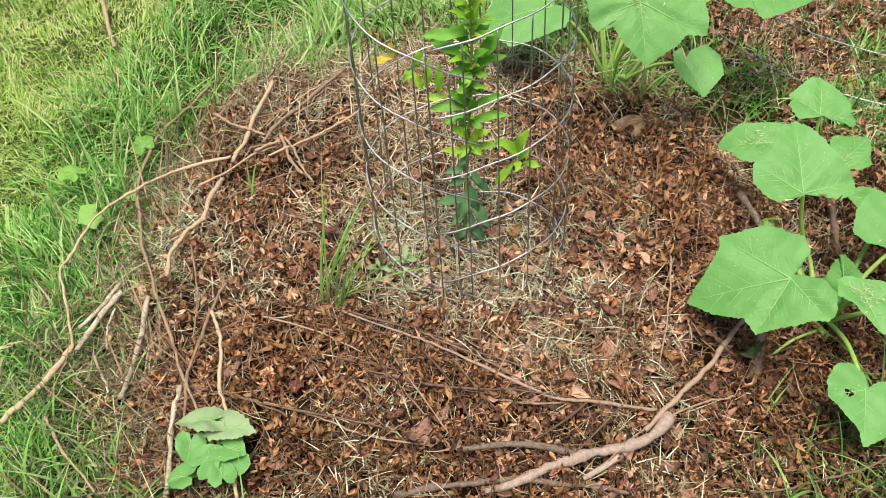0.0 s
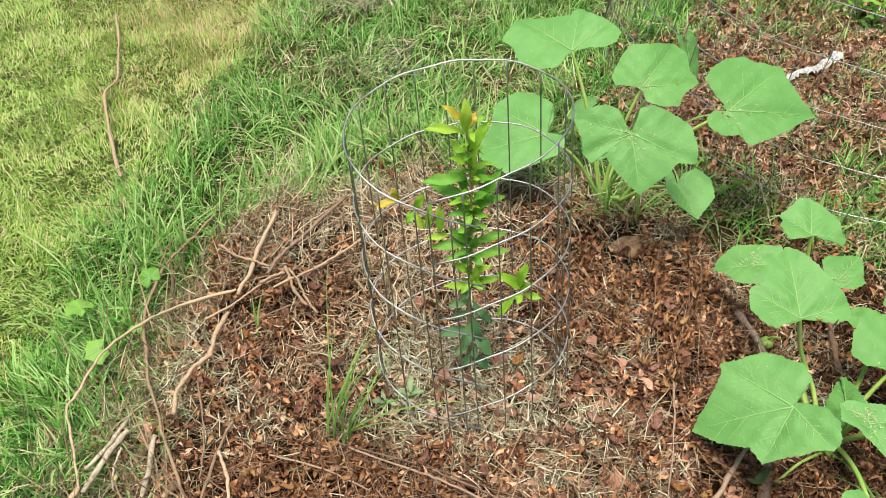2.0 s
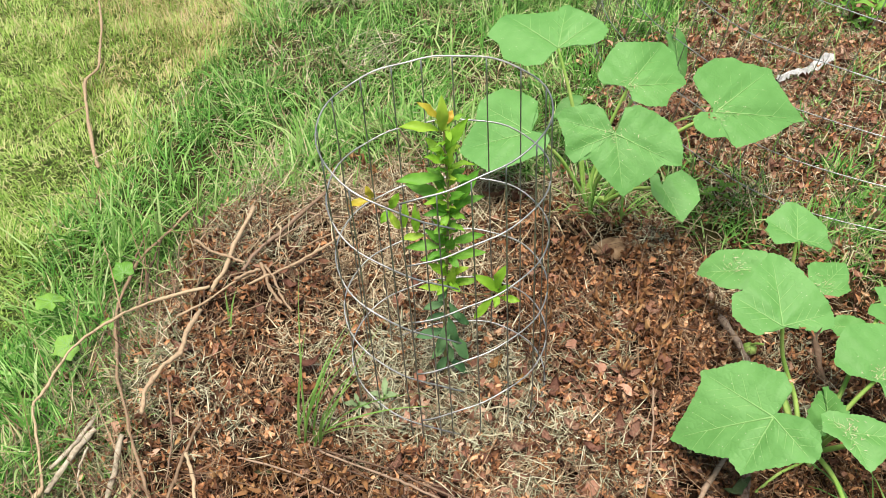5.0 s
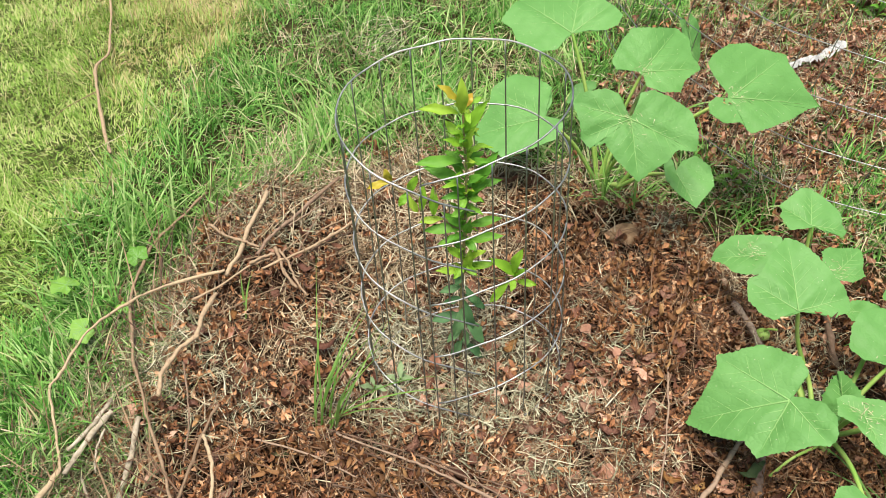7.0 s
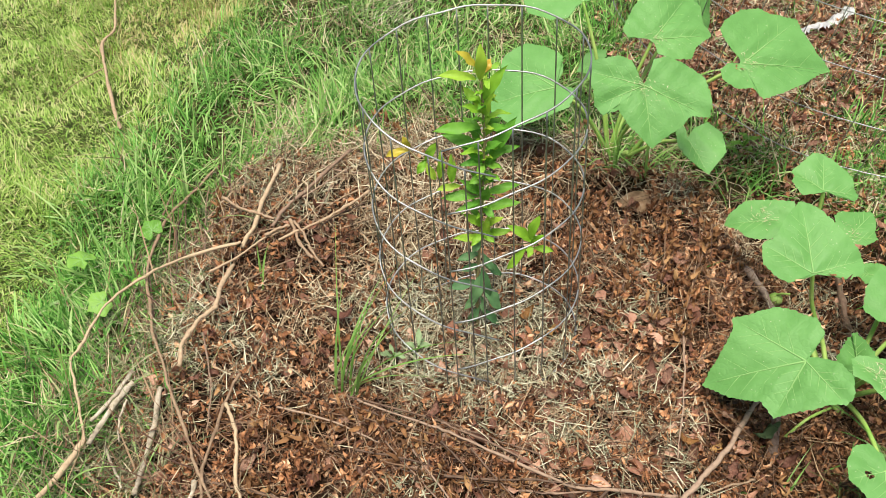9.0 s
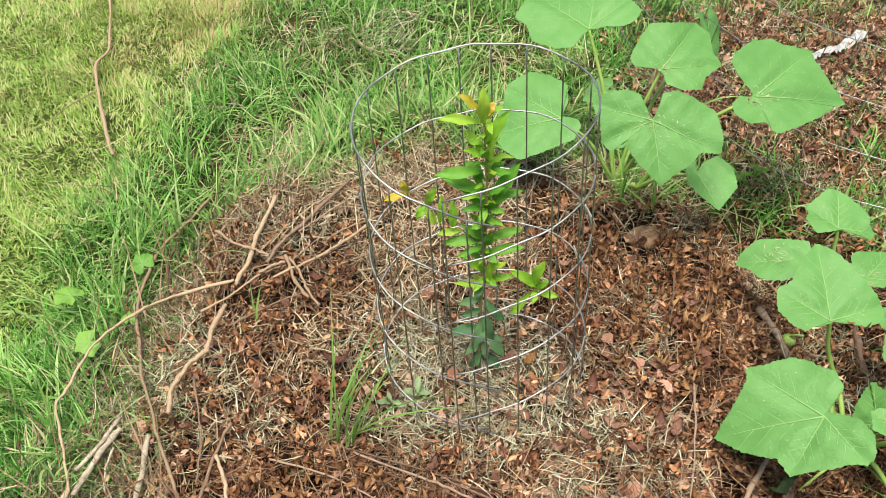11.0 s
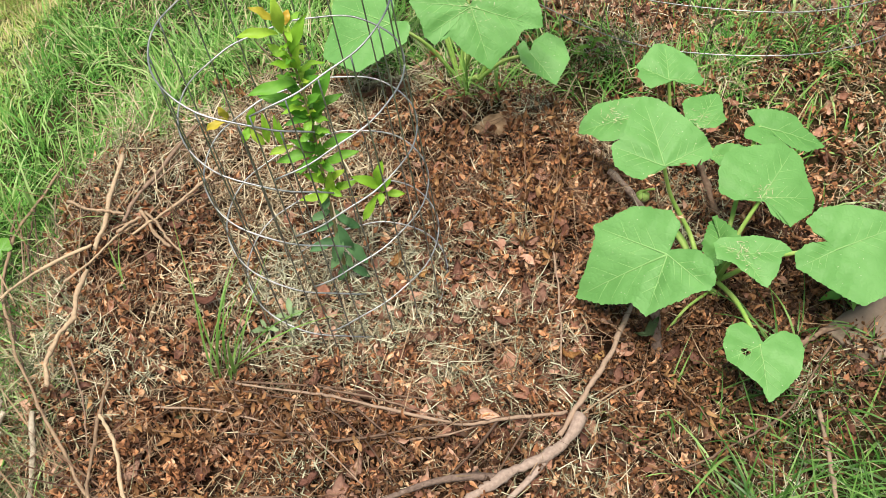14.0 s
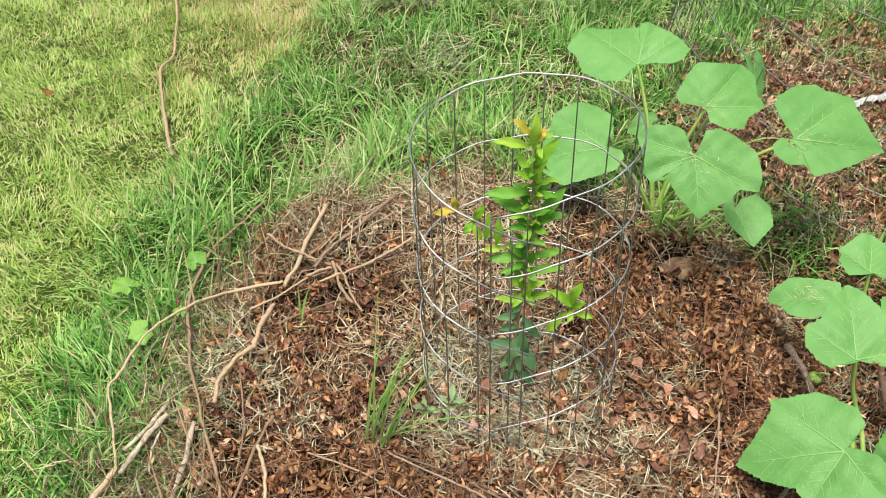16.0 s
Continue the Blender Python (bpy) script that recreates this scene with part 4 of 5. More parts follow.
    leaves(((0.1, 23.5, -3.2, 25.8, 1.0), (0.3, 23.5, 2.9, 25.1, 1.5), (0.1, 20.9, -4.5, 20.8, 1.2), (0.2, 21.2, 0.8, 25.1, 1.5), (0.3, 21.4, 4.5, 22.5, 0.0), (0, 22.5, -1.8, 19.5, 2.5), (0.1, 22.3, 1.8, 20.2, 2.5)), fresh, 0.27)
    leaves(((-0.3, 20.6, -1.4, 18.0, 2.0), (-0.3, 17.7, -3.8, 16.4, 1.0), (0.1, 17.7, 1.9, 14.2, 1.5), (-0.2, 15.3, -3.3, 14.0, 0.8), (0.1, 14.7, 1.5, 8.6, 1.0), (0, 13.5, -1.7, 7.2, 1.5), (-0.4, 11.6, -5.0, 9.9, 0.5), (0.1, 11.0, 2.8, 5.3, 0.8), (0, 8.4, 0.5, 4.4, 1.5), (0, 9.2, -2.6, 5.4, 1.5), (0.1, 16, 3.0, 13.0, -0.6), (-0.2, 6.0, -2.0, 1.8, 1.0), (0.1, 5.0, 3.0, 1.6, 0.6)), low, 0.34)
    # side shoots
    for a, b in (((0.0, 31.0), (-8.4, 36.0)), ((-4.0, 34.2), (-4.6, 37.0)), ((-8.4, 36.0), (-10.8, 37.8)), ((0.1, 20.6), (7.8, 20.0)), ((-0.1, 29.6), (-3.3, 31.2))):
        p, q = Vector((a[0], 0, a[1])) / 100, Vector((b[0], 0, b[1])) / 100
        tube("side_shoot", smooth_path([p, p.lerp(q, 0.5) + Vector((0, -0.004, -0.005)), q], 4), 0.0012, MAT_SHRUB_STEM, plant, 5)
    leaves(((-8.5, 35.7, -6.7, 39.2, 0.5), (-8.5, 35.6, -7.0, 32.3, 0.8), (-6.2, 37.6, -6.5, 32.8, 0.5), (-4.7, 37.0, -4.7, 32.0, 0.7), (-3.3, 31.2, -6.8, 30.4, 0.6), (-8.5, 36, -9.6, 33.4, 1.5), (-10.7, 38.0, -11.5, 40.0, 0.3), (-10.8, 37.7, -14.0, 36.5, 0.3)), fresh, 0.3, (6, 7))
    leaves(((7.9, 20.1, 3.8, 23.5, 0.6), (7.4, 20.4, 8.9, 25.6, 0.3), (7.0, 19.2, 4.2, 14.6, 0.6), (8.1, 18.9, 11.1, 18.2, 0.8), (7.8, 19.6, 9.4, 21.6, 2.0), (7.6, 19.4, 7.2, 17.0, 2.4)), fresh, 0.28)


shrub()


# ---- squash plants ----
def squash_leaf(plant, root, base, facing, rim, seed=0, stalk=True, bow=0.35, mat=None, tooth=0.0026, hole=None, via=None):
    """A broad leaf about its stalk joint: rim gives the lobe tips and hollows as (degrees, centimetres) in the leaf's plane."""
    r = random.Random(seed)
    o = Vector(plant.location)
    P, N = Vector(base), Vector(facing).normalized()
    U = (Vector((1, 0, 0)) - N * N.x).normalized()
    V = N.cross(U)
    key = np.array([(q / 100 * math.cos(radians(a)), q / 100 * math.sin(radians(a))) for a, q in rim])
    nxt, prv = np.roll(key, -1, 0), np.roll(key, 1, 0)
    ring = np.stack([0.86 * key + 0.14 * prv, key * 0.98 + 0.01 * (nxt + prv), 0.86 * key + 0.14 * nxt], 1).reshape(-1, 2)
    edge = np.concatenate([ring, ring[:1]])
    run = np.concatenate([[0], np.cumsum(np.hypot(*np.diff(edge, axis=0).T))])
    n_a, n_r = max(70, int(run[-1] / 0.0032)), 11
    at = np.linspace(0, run[-1], n_a, endpoint=False)
    rx, ry = np.interp(at, run, edge[:, 0]), np.interp(at, run, edge[:, 1])
    tx, ty = np.roll(rx, -1) - np.roll(rx, 1), np.roll(ry, -1) - np.roll(ry, 1)
    tl = np.hypot(tx, ty) + 1e-9
    out = np.sign(np.sum(rx * ty - ry * tx)) or 1.0
    rad = np.hypot(rx, ry)
    big = float(rad.max())
    saw = np.array([((q / 0.0095 + 0.35 * math.sin(q * 90 + seed)) % 1.0) for q in at]) - 0.45
    amp = tooth * (0.55 + 0.6 * np.sin(at * 47 + seed) ** 2) * np.clip(rad / (0.4 * big), 0, 1)
    rx, ry = rx + out * ty / tl * saw * amp, ry - out * tx / tl * saw * amp
    # the main veins run to the lobe tips
    kr = np.hypot(key[:, 0], key[:, 1])
    tips = [i for i in range(len(key)) if kr[i] >= kr[i - 1] and kr[i] > kr[(i + 1) % len(key)] and kr[i] > 0.45 * kr.max()]
    ways = []
    for i in sorted(tips, key=lambda k: -kr[k]):
        w = key[i] / kr[i]
        if all(w @ u[0] < 0.86 for u in ways) and len(ways) < 7:
            ways.append((w, kr[i]))

    def height(x, y):
        d = min((math.hypot(x, y) if x * w[0] + y * w[1] < 0 else abs(x * w[1] - y * w[0])) for w, _ in ways)
        q = math.hypot(x, y) / big
        f = math.atan2(y, x)
        quilt = 0.0045 * (1 - math.exp(-(d / 0.011) ** 2)) * min(1, 4 * q)
        return quilt - bow * big * 0.2 * q * q + big * (0.05 * math.sin(2 * f + seed) + 0.035 * math.sin(5 * f + 1.7 * seed)) * q * q + 0.0012 * math.sin(160 * x + seed) * math.sin(150 * y)

    def place(x, y, lift=0.0):
        return P - o + U * x + V * y + N * (height(x, y) + lift)

    bm = bmesh.new()
    mid = bm.verts.new(place(0, 0))
    rows = [[bm.verts.new(place(rx[k] * i / n_r, ry[k] * i / n_r)) for k in range(n_a)] for i in range(1, n_r + 1)]
    for k in range(n_a):
        k2 = (k + 1) % n_a
        bm.faces.new((mid, rows[0][k], rows[0][k2]))
        for a, b in zip(rows, rows[1:]):
            bm.faces.new((a[k], b[k], b[k2], a[k2]))
    if hole:
        c = place(hole[0], hole[1])
        bmesh.ops.delete(bm, geom=[f for f in bm.faces if (f.calc_center_median() - c).length < hole[2]], context="FACES")
    leaf = part("leaf", bm, mat or MAT_SQUASH, plant)

    for w, ln in ways:
        vv, vf = [], []
        runs = [([place(*(w * ln * 0.86 * j / 9), 0.0002) for j in range(10)], 0.0014 * (ln / 0.12) ** 0.5)]
        for q in (0.2, 0.38, 0.56):
            for sd in (-1, 1):
                f = math.atan2(w[1], w[0]) + sd * 0.75
                v2 = np.array((math.cos(f), math.sin(f))) * ln * 0.4 * (1 - 0.55 * q)
                runs.append(([place(*(w * ln * (q + 0.05 * sd) + v2 * j / 4), 0.0) for j in range(5)], 0.00055))
        for pts, q in runs:
            v, f = tube_arrays(pts, lambda s, q=q: q * (1 - 0.8 * s), 5)
            vf.extend([tuple(i + len(vv) for i in c) for c in f])
            vv.extend(v)
        adopt(new("vein", mesh_from("vein", np.array(vv), np.array(vf), MAT_VEIN)), leaf)
    if stalk:
        R = Vector(root)
        way = [Vector(q) for q in via] if via else [R.lerp(P, 0.5) + Vector((0, 0, 0.12 * (P - R).length)) - N * 0.008]
        path = smooth_path([q - o for q in [R, *way, P - N * 0.002]], 8)
        tube("leaf_stalk", path, lambda s: 0.0046 - 0.0016 * s, MAT_STEM, plant, 8)
    return leaf


def small_rim(size, wide=1.0, turn=0.0):
    """The rim of a small heart-shaped leaf, notched at its stalk."""
    pts = ((0, 1.0), (25, 0.8), (60, 0.72), (100, 0.7), (140, 0.66), (165, 0.4), (180, 0.08), (195, 0.4), (220, 0.66), (260, 0.7), (300, 0.72), (335, 0.8))
    return [(a + turn, 100 * size * q * (1 + (wide - 1) * abs(math.sin(radians(a))))) for a, q in pts]


def squash_back():
    x, y = 0.31, 1.66
    plant = thing("squash_plant", "squash plant with broad light green lobed leaves behind cage", "squash plant", at=(x, y, z_at(x, y)))
    root = (x, y, z_at(x, y))
    crown = (0.34, 1.6, 0.06)
    squash_leaf(plant, root, (0.237, 1.751, 0.329), (-0.15, -0.35, 0.92), ((159, 15.3), (132, 15.6), (121, 12.5), (105, 10.9), (87, 10.1), (86, 11.3), (79, 12.3), (69, 10.7), (41, 11.0), (17, 10.7), (3, 8.9), (-5, 6.4), (5, 2.7), (40, 0.5), (-133, 2.4), (-127, 5.3), (-147, 7.9), (-172, 11.1), (167, 12.2)), seed=1)
    squash_leaf(plant, root, (0.311, 1.446, 0.321), (0.09, -0.71, 0.7), ((166, 10.4), (155, 10.0), (131, 6.8), (116, 4.7), (125, 2.1), (115, 0.4), (57, 1.2), (70, 4.8), (51, 6.6), (27, 8.4), (9, 10.9), (-7, 11.9), (-25, 12.9), (-34, 9.6), (-47, 9.8), (-70, 9.9), (-82, 11.0), (-95, 9.0), (-113, 7.4), (-136, 6.3), (-144, 9.0), (-157, 9.5), (-172, 9.1)), seed=2, via=((0.335, 1.62, 0.12), (0.335, 1.52, 0.24)))
    squash_leaf(plant, crown, (0.505, 1.535, 0.312), (0.2, -0.5, 0.85), ((123, 7.5), (110, 8.8), (86, 11.3), (68, 13.8), (56, 14.1), (41, 17.5), (34, 15.9), (14, 16.4), (4, 19.0), (0, 15.9), (-14, 12.2), (-36, 9.1), (-67, 7.7), (-76, 5.2), (-111, 5.9), (-141, 5.9), (-157, 5.1), (-172, 3.2), (-157, 0.7), (121, 0.9), (130, 4.6)), seed=3)
    squash_leaf(plant, root, (0.375, 1.691, 0.276), (0.15, -0.5, 0.85), ((164, 6.6), (120, 7.8), (100, 9.9), (72, 11.0), (54, 14.9), (41, 14.7), (24, 11.9), (11, 13.0), (-6, 8.8), (-26, 8.5), (-52, 5.5), (-80, 3.4), (-91, 0.8), (175, 1.2), (-179, 5.5)), seed=4)
    squash_leaf(plant, root, (0.182, 1.63, 0.205), (-0.26, -0.42, 0.87), ((-177, 15.1), (174, 14.0), (156, 12.4), (139, 14.2), (116, 13.2), (99, 10.2), (76, 7.3), (63, 3.8), (64, 0.6), (-15, 3.5), (-31, 4.5), (-65, 5.7), (-106, 6.7), (-136, 11.4), (-167, 14.0)), seed=5)
    squash_leaf(plant, crown, (0.428, 1.506, 0.163), (-0.03, -0.4, 0.92), ((140, 3.1), (103, 3.2), (103, 0.6), (66, 2.9), (43, 5.4), (13, 6.8), (-21, 7.3), (-66, 7.6), (-95, 4.6), (-148, 2.7)), seed=6, tooth=0.002)
    squash_leaf(plant, root, (0.515, 1.915, 0.25), (0.75, -0.45, 0.45), small_rim(0.085, 0.8, -60), seed=7)
    squash_leaf(plant, root, (0.284, 1.753, 0.19), (-0.1, -0.5, 0.85), small_rim(0.05, 0.9, 200), seed=8)
    tube("vine", smooth_path([Vector((0, 0, 0)), Vector((0.012, -0.03, 0.022)), Vector((0.03, -0.06, 0.045))], 6), 0.0055, MAT_STEM, plant, 8)


def squash_side():
    x, y = 0.627, 1.05
    plant = thing("squash_plant", "squash plant with broad light green leaves beside the mulch", "squash plant", at=(x, y, z_at(x, y)))
    z = z_at(x, y)
    root = (x, y, z + 0.03)
    runner = (0.6, 1.08, 0.0)
    node = (0.67, 1.382, -0.032)
    squash_leaf(plant, node, (0.659, 1.398, 0.127), (0.03, -0.32, 0.95), ((136, 6.8), (121, 6.6), (95, 7.9), (78, 8.4), (52, 7.1), (25, 6.7), (5, 5.7), (-6, 6.8), (-23, 5.8), (-31, 3.0), (-28, 0.6), (-148, 1.6), (-163, 4.4), (161, 5.9), (147, 5.6)), seed=11)
    squash_leaf(plant, node, (0.551, 1.306, 0.134), (-0.3, -0.3, 0.9), ((172, 9.3), (160, 8.5), (134, 6.9), (102, 4.3), (43, 4.3), (-3, 3.2), (-70, 2.8), (-117, 4.3), (-141, 5.4), (-157, 6.5), (-174, 6.9)), seed=12)
    squash_leaf(plant, runner, (0.543, 1.122, 0.179), (-0.0, -0.48, 0.88), ((89, 12.9), (101, 10.8), (110, 9.6), (129, 8.0), (144, 8.8), (168, 7.8), (-171, 5.8), (-158, 4.4), (-146, 1.5), (-77, 0.3), (9, 1.8), (-13, 5.3), (0, 7.8), (16, 8.6), (31, 8.5), (52, 8.8), (73, 10.9), (83, 12.3)), seed=13, via=((0.595, 1.11, 0.03), (0.565, 1.13, 0.1)))
    squash_leaf(plant, node, (0.669, 1.279, 0.118), (0.13, -0.34, 0.93), ((118, 4.3), (100, 5.0), (63, 5.9), (43, 8.1), (10, 5.0), (-1, 5.5), (-39, 3.0), (-97, 1.4), (171, 2.5)), seed=14)
    squash_leaf(plant, node, (0.679, 1.192, 0.11), (0.2, -0.4, 0.9), ((-180, 2.8), (125, 2.1), (53, 2.7), (18, 4.2), (-8, 4.5), (-47, 2.4), (-133, 2.6)), seed=15)
    squash_leaf(plant, root, (0.49, 0.961, 0.158), (-0.5, -0.28, 0.82), ((-179, 15.8), (164, 12.6), (144, 11.5), (136, 12.8), (127, 10.9), (106, 9.7), (91, 8.1), (85, 7.2), (66, 6.7), (46, 4.8), (43, 2.4), (68, 0.7), (5, 1.8), (-15, 4.6), (-32, 6.8), (-50, 8.3), (-61, 8.3), (-76, 7.2), (-92, 7.3), (-110, 7.6), (-129, 9.5), (-146, 8.7), (-153, 9.8), (-164, 12.0)), seed=16)
    squash_leaf(plant, root, (0.695, 1.079, 0.111), (0.07, -0.4, 0.92), ((133, 8.1), (113, 9.2), (93, 9.2), (76, 9.4), (57, 10.5), (42, 11.3), (30, 10.7), (11, 9.0), (-10, 9.0), (-31, 8.0), (-48, 6.7), (-65, 6.3), (-85, 3.4), (-88, 0.8), (-169, 2.0), (177, 4.8), (163, 6.9)), seed=17)
    squash_leaf(plant, root, (0.749, 1.218, 0.136), (0.1, -0.42, 0.9), ((118, 3.4), (66, 3.3), (23, 5.1), (6, 7.2), (-8, 7.7), (-24, 12.3), (-42, 9.0), (-53, 5.9), (-98, 4.0), (-155, 4.0), (-177, 2.7), (150, 0.6)), seed=18)
    squash_leaf(plant, root, (0.766, 0.962, 0.09), (0.03, -0.46, 0.89), ((175, 6.9), (159, 4.8), (133, 2.0), (111, 0.5), (117, 2.0), (131, 4.4), (124, 6.3), (95, 6.9), (55, 7.8), (26, 10.0), (9, 11.4), (-18, 10.9), (-47, 10.7), (-84, 9.3), (-106, 7.3), (-138, 6.6), (-167, 7.2)), seed=19, hole=(-0.035, 0.04, 0.005))
    squash_leaf(plant, root, (0.62, 0.98, 0.101), (-0.04, -0.28, 0.96), ((136, 4.6), (118, 3.9), (80, 2.9), (34, 4.2), (7, 6.4), (-8, 7.6), (-16, 5.9), (-47, 5.8), (-74, 6.2), (-93, 3.8), (-149, 2.3), (179, 4.0)), seed=20, tooth=0.0022)
    squash_leaf(plant, root, (0.604, 0.856, 0.038), (0.05, -0.19, 0.98), ((85, 2.5), (105, 4.3), (132, 5.2), (168, 5.6), (-168, 5.8), (-139, 5.4), (-109, 6.7), (-103, 8.8), (-83, 7.4), (-54, 6.7), (-20, 6.2), (4, 6.1), (19, 4.6), (30, 2.3), (36, 0.6)), seed=21, tooth=0.002, hole=(-0.025, -0.006, 0.006))
    young = squash_leaf(plant, root, (0.622, 1.04, 0.05), (-0.35, -0.75, 0.55), small_rim(0.06, 0.75, 95), seed=23, tooth=0.006, bow=0.1)
    young["label"] = "young toothed upright leaf"
    tube("vine", smooth_path([Vector(p) - Vector((x, y, z)) for p in ((0.627, 1.03, z + 0.012), (0.605, 1.075, z + 0.02), (0.59, 1.12, 0.0), (0.565, 1.18, 0.02))], 6), 0.0062, MAT_STEM, plant, 8)
    tube("tendril", smooth_path([Vector(p) - Vector((x, y, z)) for p in ((0.608, 1.037, z + 0.02), (0.555, 1.005, z + 0.03), (0.503, 0.972, z + 0.012), (0.47, 0.962, z + 0.012))], 6), 0.0026, MAT_STEM, plant, 7)


squash_back()
squash_side()


# ---- tuft of tall grass, weeds, odds and ends ----
def grass_tuft(x, y, n, length, label, seed, lean=0.45, fan=None):
    g = np.random.default_rng(seed)
    base = np.stack([x + g.normal(0, 0.008, n), y + g.normal(0, 0.006, n), np.full(n, z_at(x, y) - 0.004)], 1)
    head = g.uniform(0, 6.28, n) if fan is None else g.normal(fan, 0.9, n)
    ob = ribbons("grass_tuft", base, head, g.uniform(0, lean, n), length * g.uniform(0.45, 1.05, n), 0.0046 * g.uniform(0.6, 1.2, n), g.uniform(0.2, 1.3, n), MAT_TUFT, 8, twist=g.uniform(-0.6, 0.6, n))
    return tagged(ob, label, "grass tuft")


grass_tuft(-0.202, 1.011, 7, 0.29, "tall thin green grass tuft growing from mulch", 1, 0.18, 1.0)
grass_tuft(-0.18, 1.015, 9, 0.27, "arching green grass blades growing from mulch", 5, 0.75, 0.35)
grass_tuft(-0.365, 1.258, 3, 0.11, "single upright green grass blades in mulch", 2, 0.15)
grass_tuft(0.318, 1.6, 13, 0.2, "thin yellowish green grass stems below squash leaves", 3)
grass_tuft(0.37, 1.58, 12, 0.17, "green grass tuft below squash leaves", 7, 0.8)


def weed(x, y, h, size, turn, facing, label):
    """One lobed leaf on a thin arching stalk."""
    g = thing("weed", label, "weed", at=(x, y, z_at(x, y)))
    lobes = ((0, 1.0), (22, 0.72), (48, 0.8), (72, 0.92), (98, 0.7), (130, 0.72), (155, 0.5), (180, 0.08))
    rim = [(a + turn, 100 * size * q) for a, q in lobes] + [(turn - a, 100 * size * q) for a, q in lobes[-2:0:-1]]
    squash_leaf(g, (x, y, z_at(x, y)), (x, y, z_at(x, y) + h), facing, rim, seed=int(turn), stalk=False, mat=MAT_WEED, tooth=0.001, bow=0.6)
    tube("stalk", smooth_path([Vector((0.03, -0.01, -0.005)), Vector((0.02, -0.004, h * 0.6)), Vector((0, 0, h - 0.001))], 5), 0.0011, MAT_WEED, g, 5)
    return g


weed(-0.668, 1.247, 0.06, 0.031, 215, (0.1, -0.5, 0.85), "small bright green lobed weed leaf at bed edge")
weed(-0.627, 1.447, 0.06, 0.029, 130, (0.1, -0.5, 0.85), "small bright green lobed weed leaf in long grass")
weed(-0.742, 1.364, 0.06, 0.036, 165, (0.2, 0.15, 0.95), "small folded bright green weed leaf in long grass")
weed(-0.626, 1.323, 0.04, 0.02, 100, (-0.1, -0.4, 0.9), "tiny bright green weed leaf below a stem")


def leafy_weed(x, y, h, n, label, seed, size=0.05, mat=MAT_WEED):
    """An upright stalk with narrow pointed leaves all the way up."""
    r = random.Random(seed)
    g = thing("leafy_weed", label, "weed", at=(x, y, z_at(x, y)))
    path = smooth_path([Vector((0, 0, -0.01)), Vector((0.006, -0.004, h * 0.5)), Vector((0.01, -0.012, h))], 6)
    tube("stalk", path, lambda s: 0.0018 - 0.0009 * s, MAT_WEED, g, 6)
    for k in range(n):
        p = path[int((0.15 + 0.85 * k / n) * (len(path) - 1))]
        f, ln = k * 2.4 + r.uniform(-0.3, 0.3), size * r.uniform(0.7, 1.2)
        lance_leaf("leaf", p, (math.cos(f), math.sin(f), r.uniform(0.1, 0.7)), (0, -0.3, 1), ln, ln * 0.34, r.uniform(0.1, 0.5), mat, g, 0.3)


leafy_weed(1.135, 2.471, 0.14, 18, "bright green leafy weed at the far bed edge", 1)
leafy_weed(1.165, 2.43, 0.1, 12, "bright green leafy weed at the far bed edge", 2)
leafy_weed(0.815, 0.985, 0.05, 9, "low green weed beside a flat stone", 3, 0.045)
leafy_weed(-0.125, 1.075, 0.035, 7, "low pale green weed growing in the mulch", 4, 0.026, MAT_PALEGREEN)
leafy_weed(-0.085, 1.09, 0.04, 7, "low pale green weed growing in the mulch", 6, 0.028, MAT_PALEGREEN)
leafy_weed(0.59, 1.665, 0.06, 8, "low dull green weed beneath squash leaves", 5, 0.04)


MAT_CHUNK = ramp_mat("weathered_wood", [(0.2, (0.2, 0.12, 0.065)), (0.5, (0.4, 0.26, 0.15)), (0.8, (0.55, 0.4, 0.26))], 0.85, 1.2, 55, bump=0.9, per="noise")


def bark_piece():
    bm = bmesh.new()
    bmesh.ops.create_icosphere(bm, subdivisions=3, radius=1)
    for v in bm.verts:
        k = 1 + 0.4 * noise.noise(v.co * 2.1) + 0.25 * noise.noise(v.co * 5) + 0.1 * noise.noise(v.co * 13)
        v.co = Vector((v.co.x * 0.046 * k, v.co.y * 0.022 * k, v.co.z * 0.02 * k))
    me = bpy.data.meshes.new("wood_chunk")
    bm.to_mesh(me)
    bm.free()
    for p in me.polygons:
        p.use_smooth = True
    me.materials.append(MAT_CHUNK)
    ob = new("wood_chunk", me)
    ob.location, ob.rotation_euler = (0.36, 1.497, z_at(0.36, 1.497) + 0.03), (0.2, 0.1, 0.2)
    tagged(ob, "weathered tan wood chunk on the mulch", "wood chunk")


bark_piece()


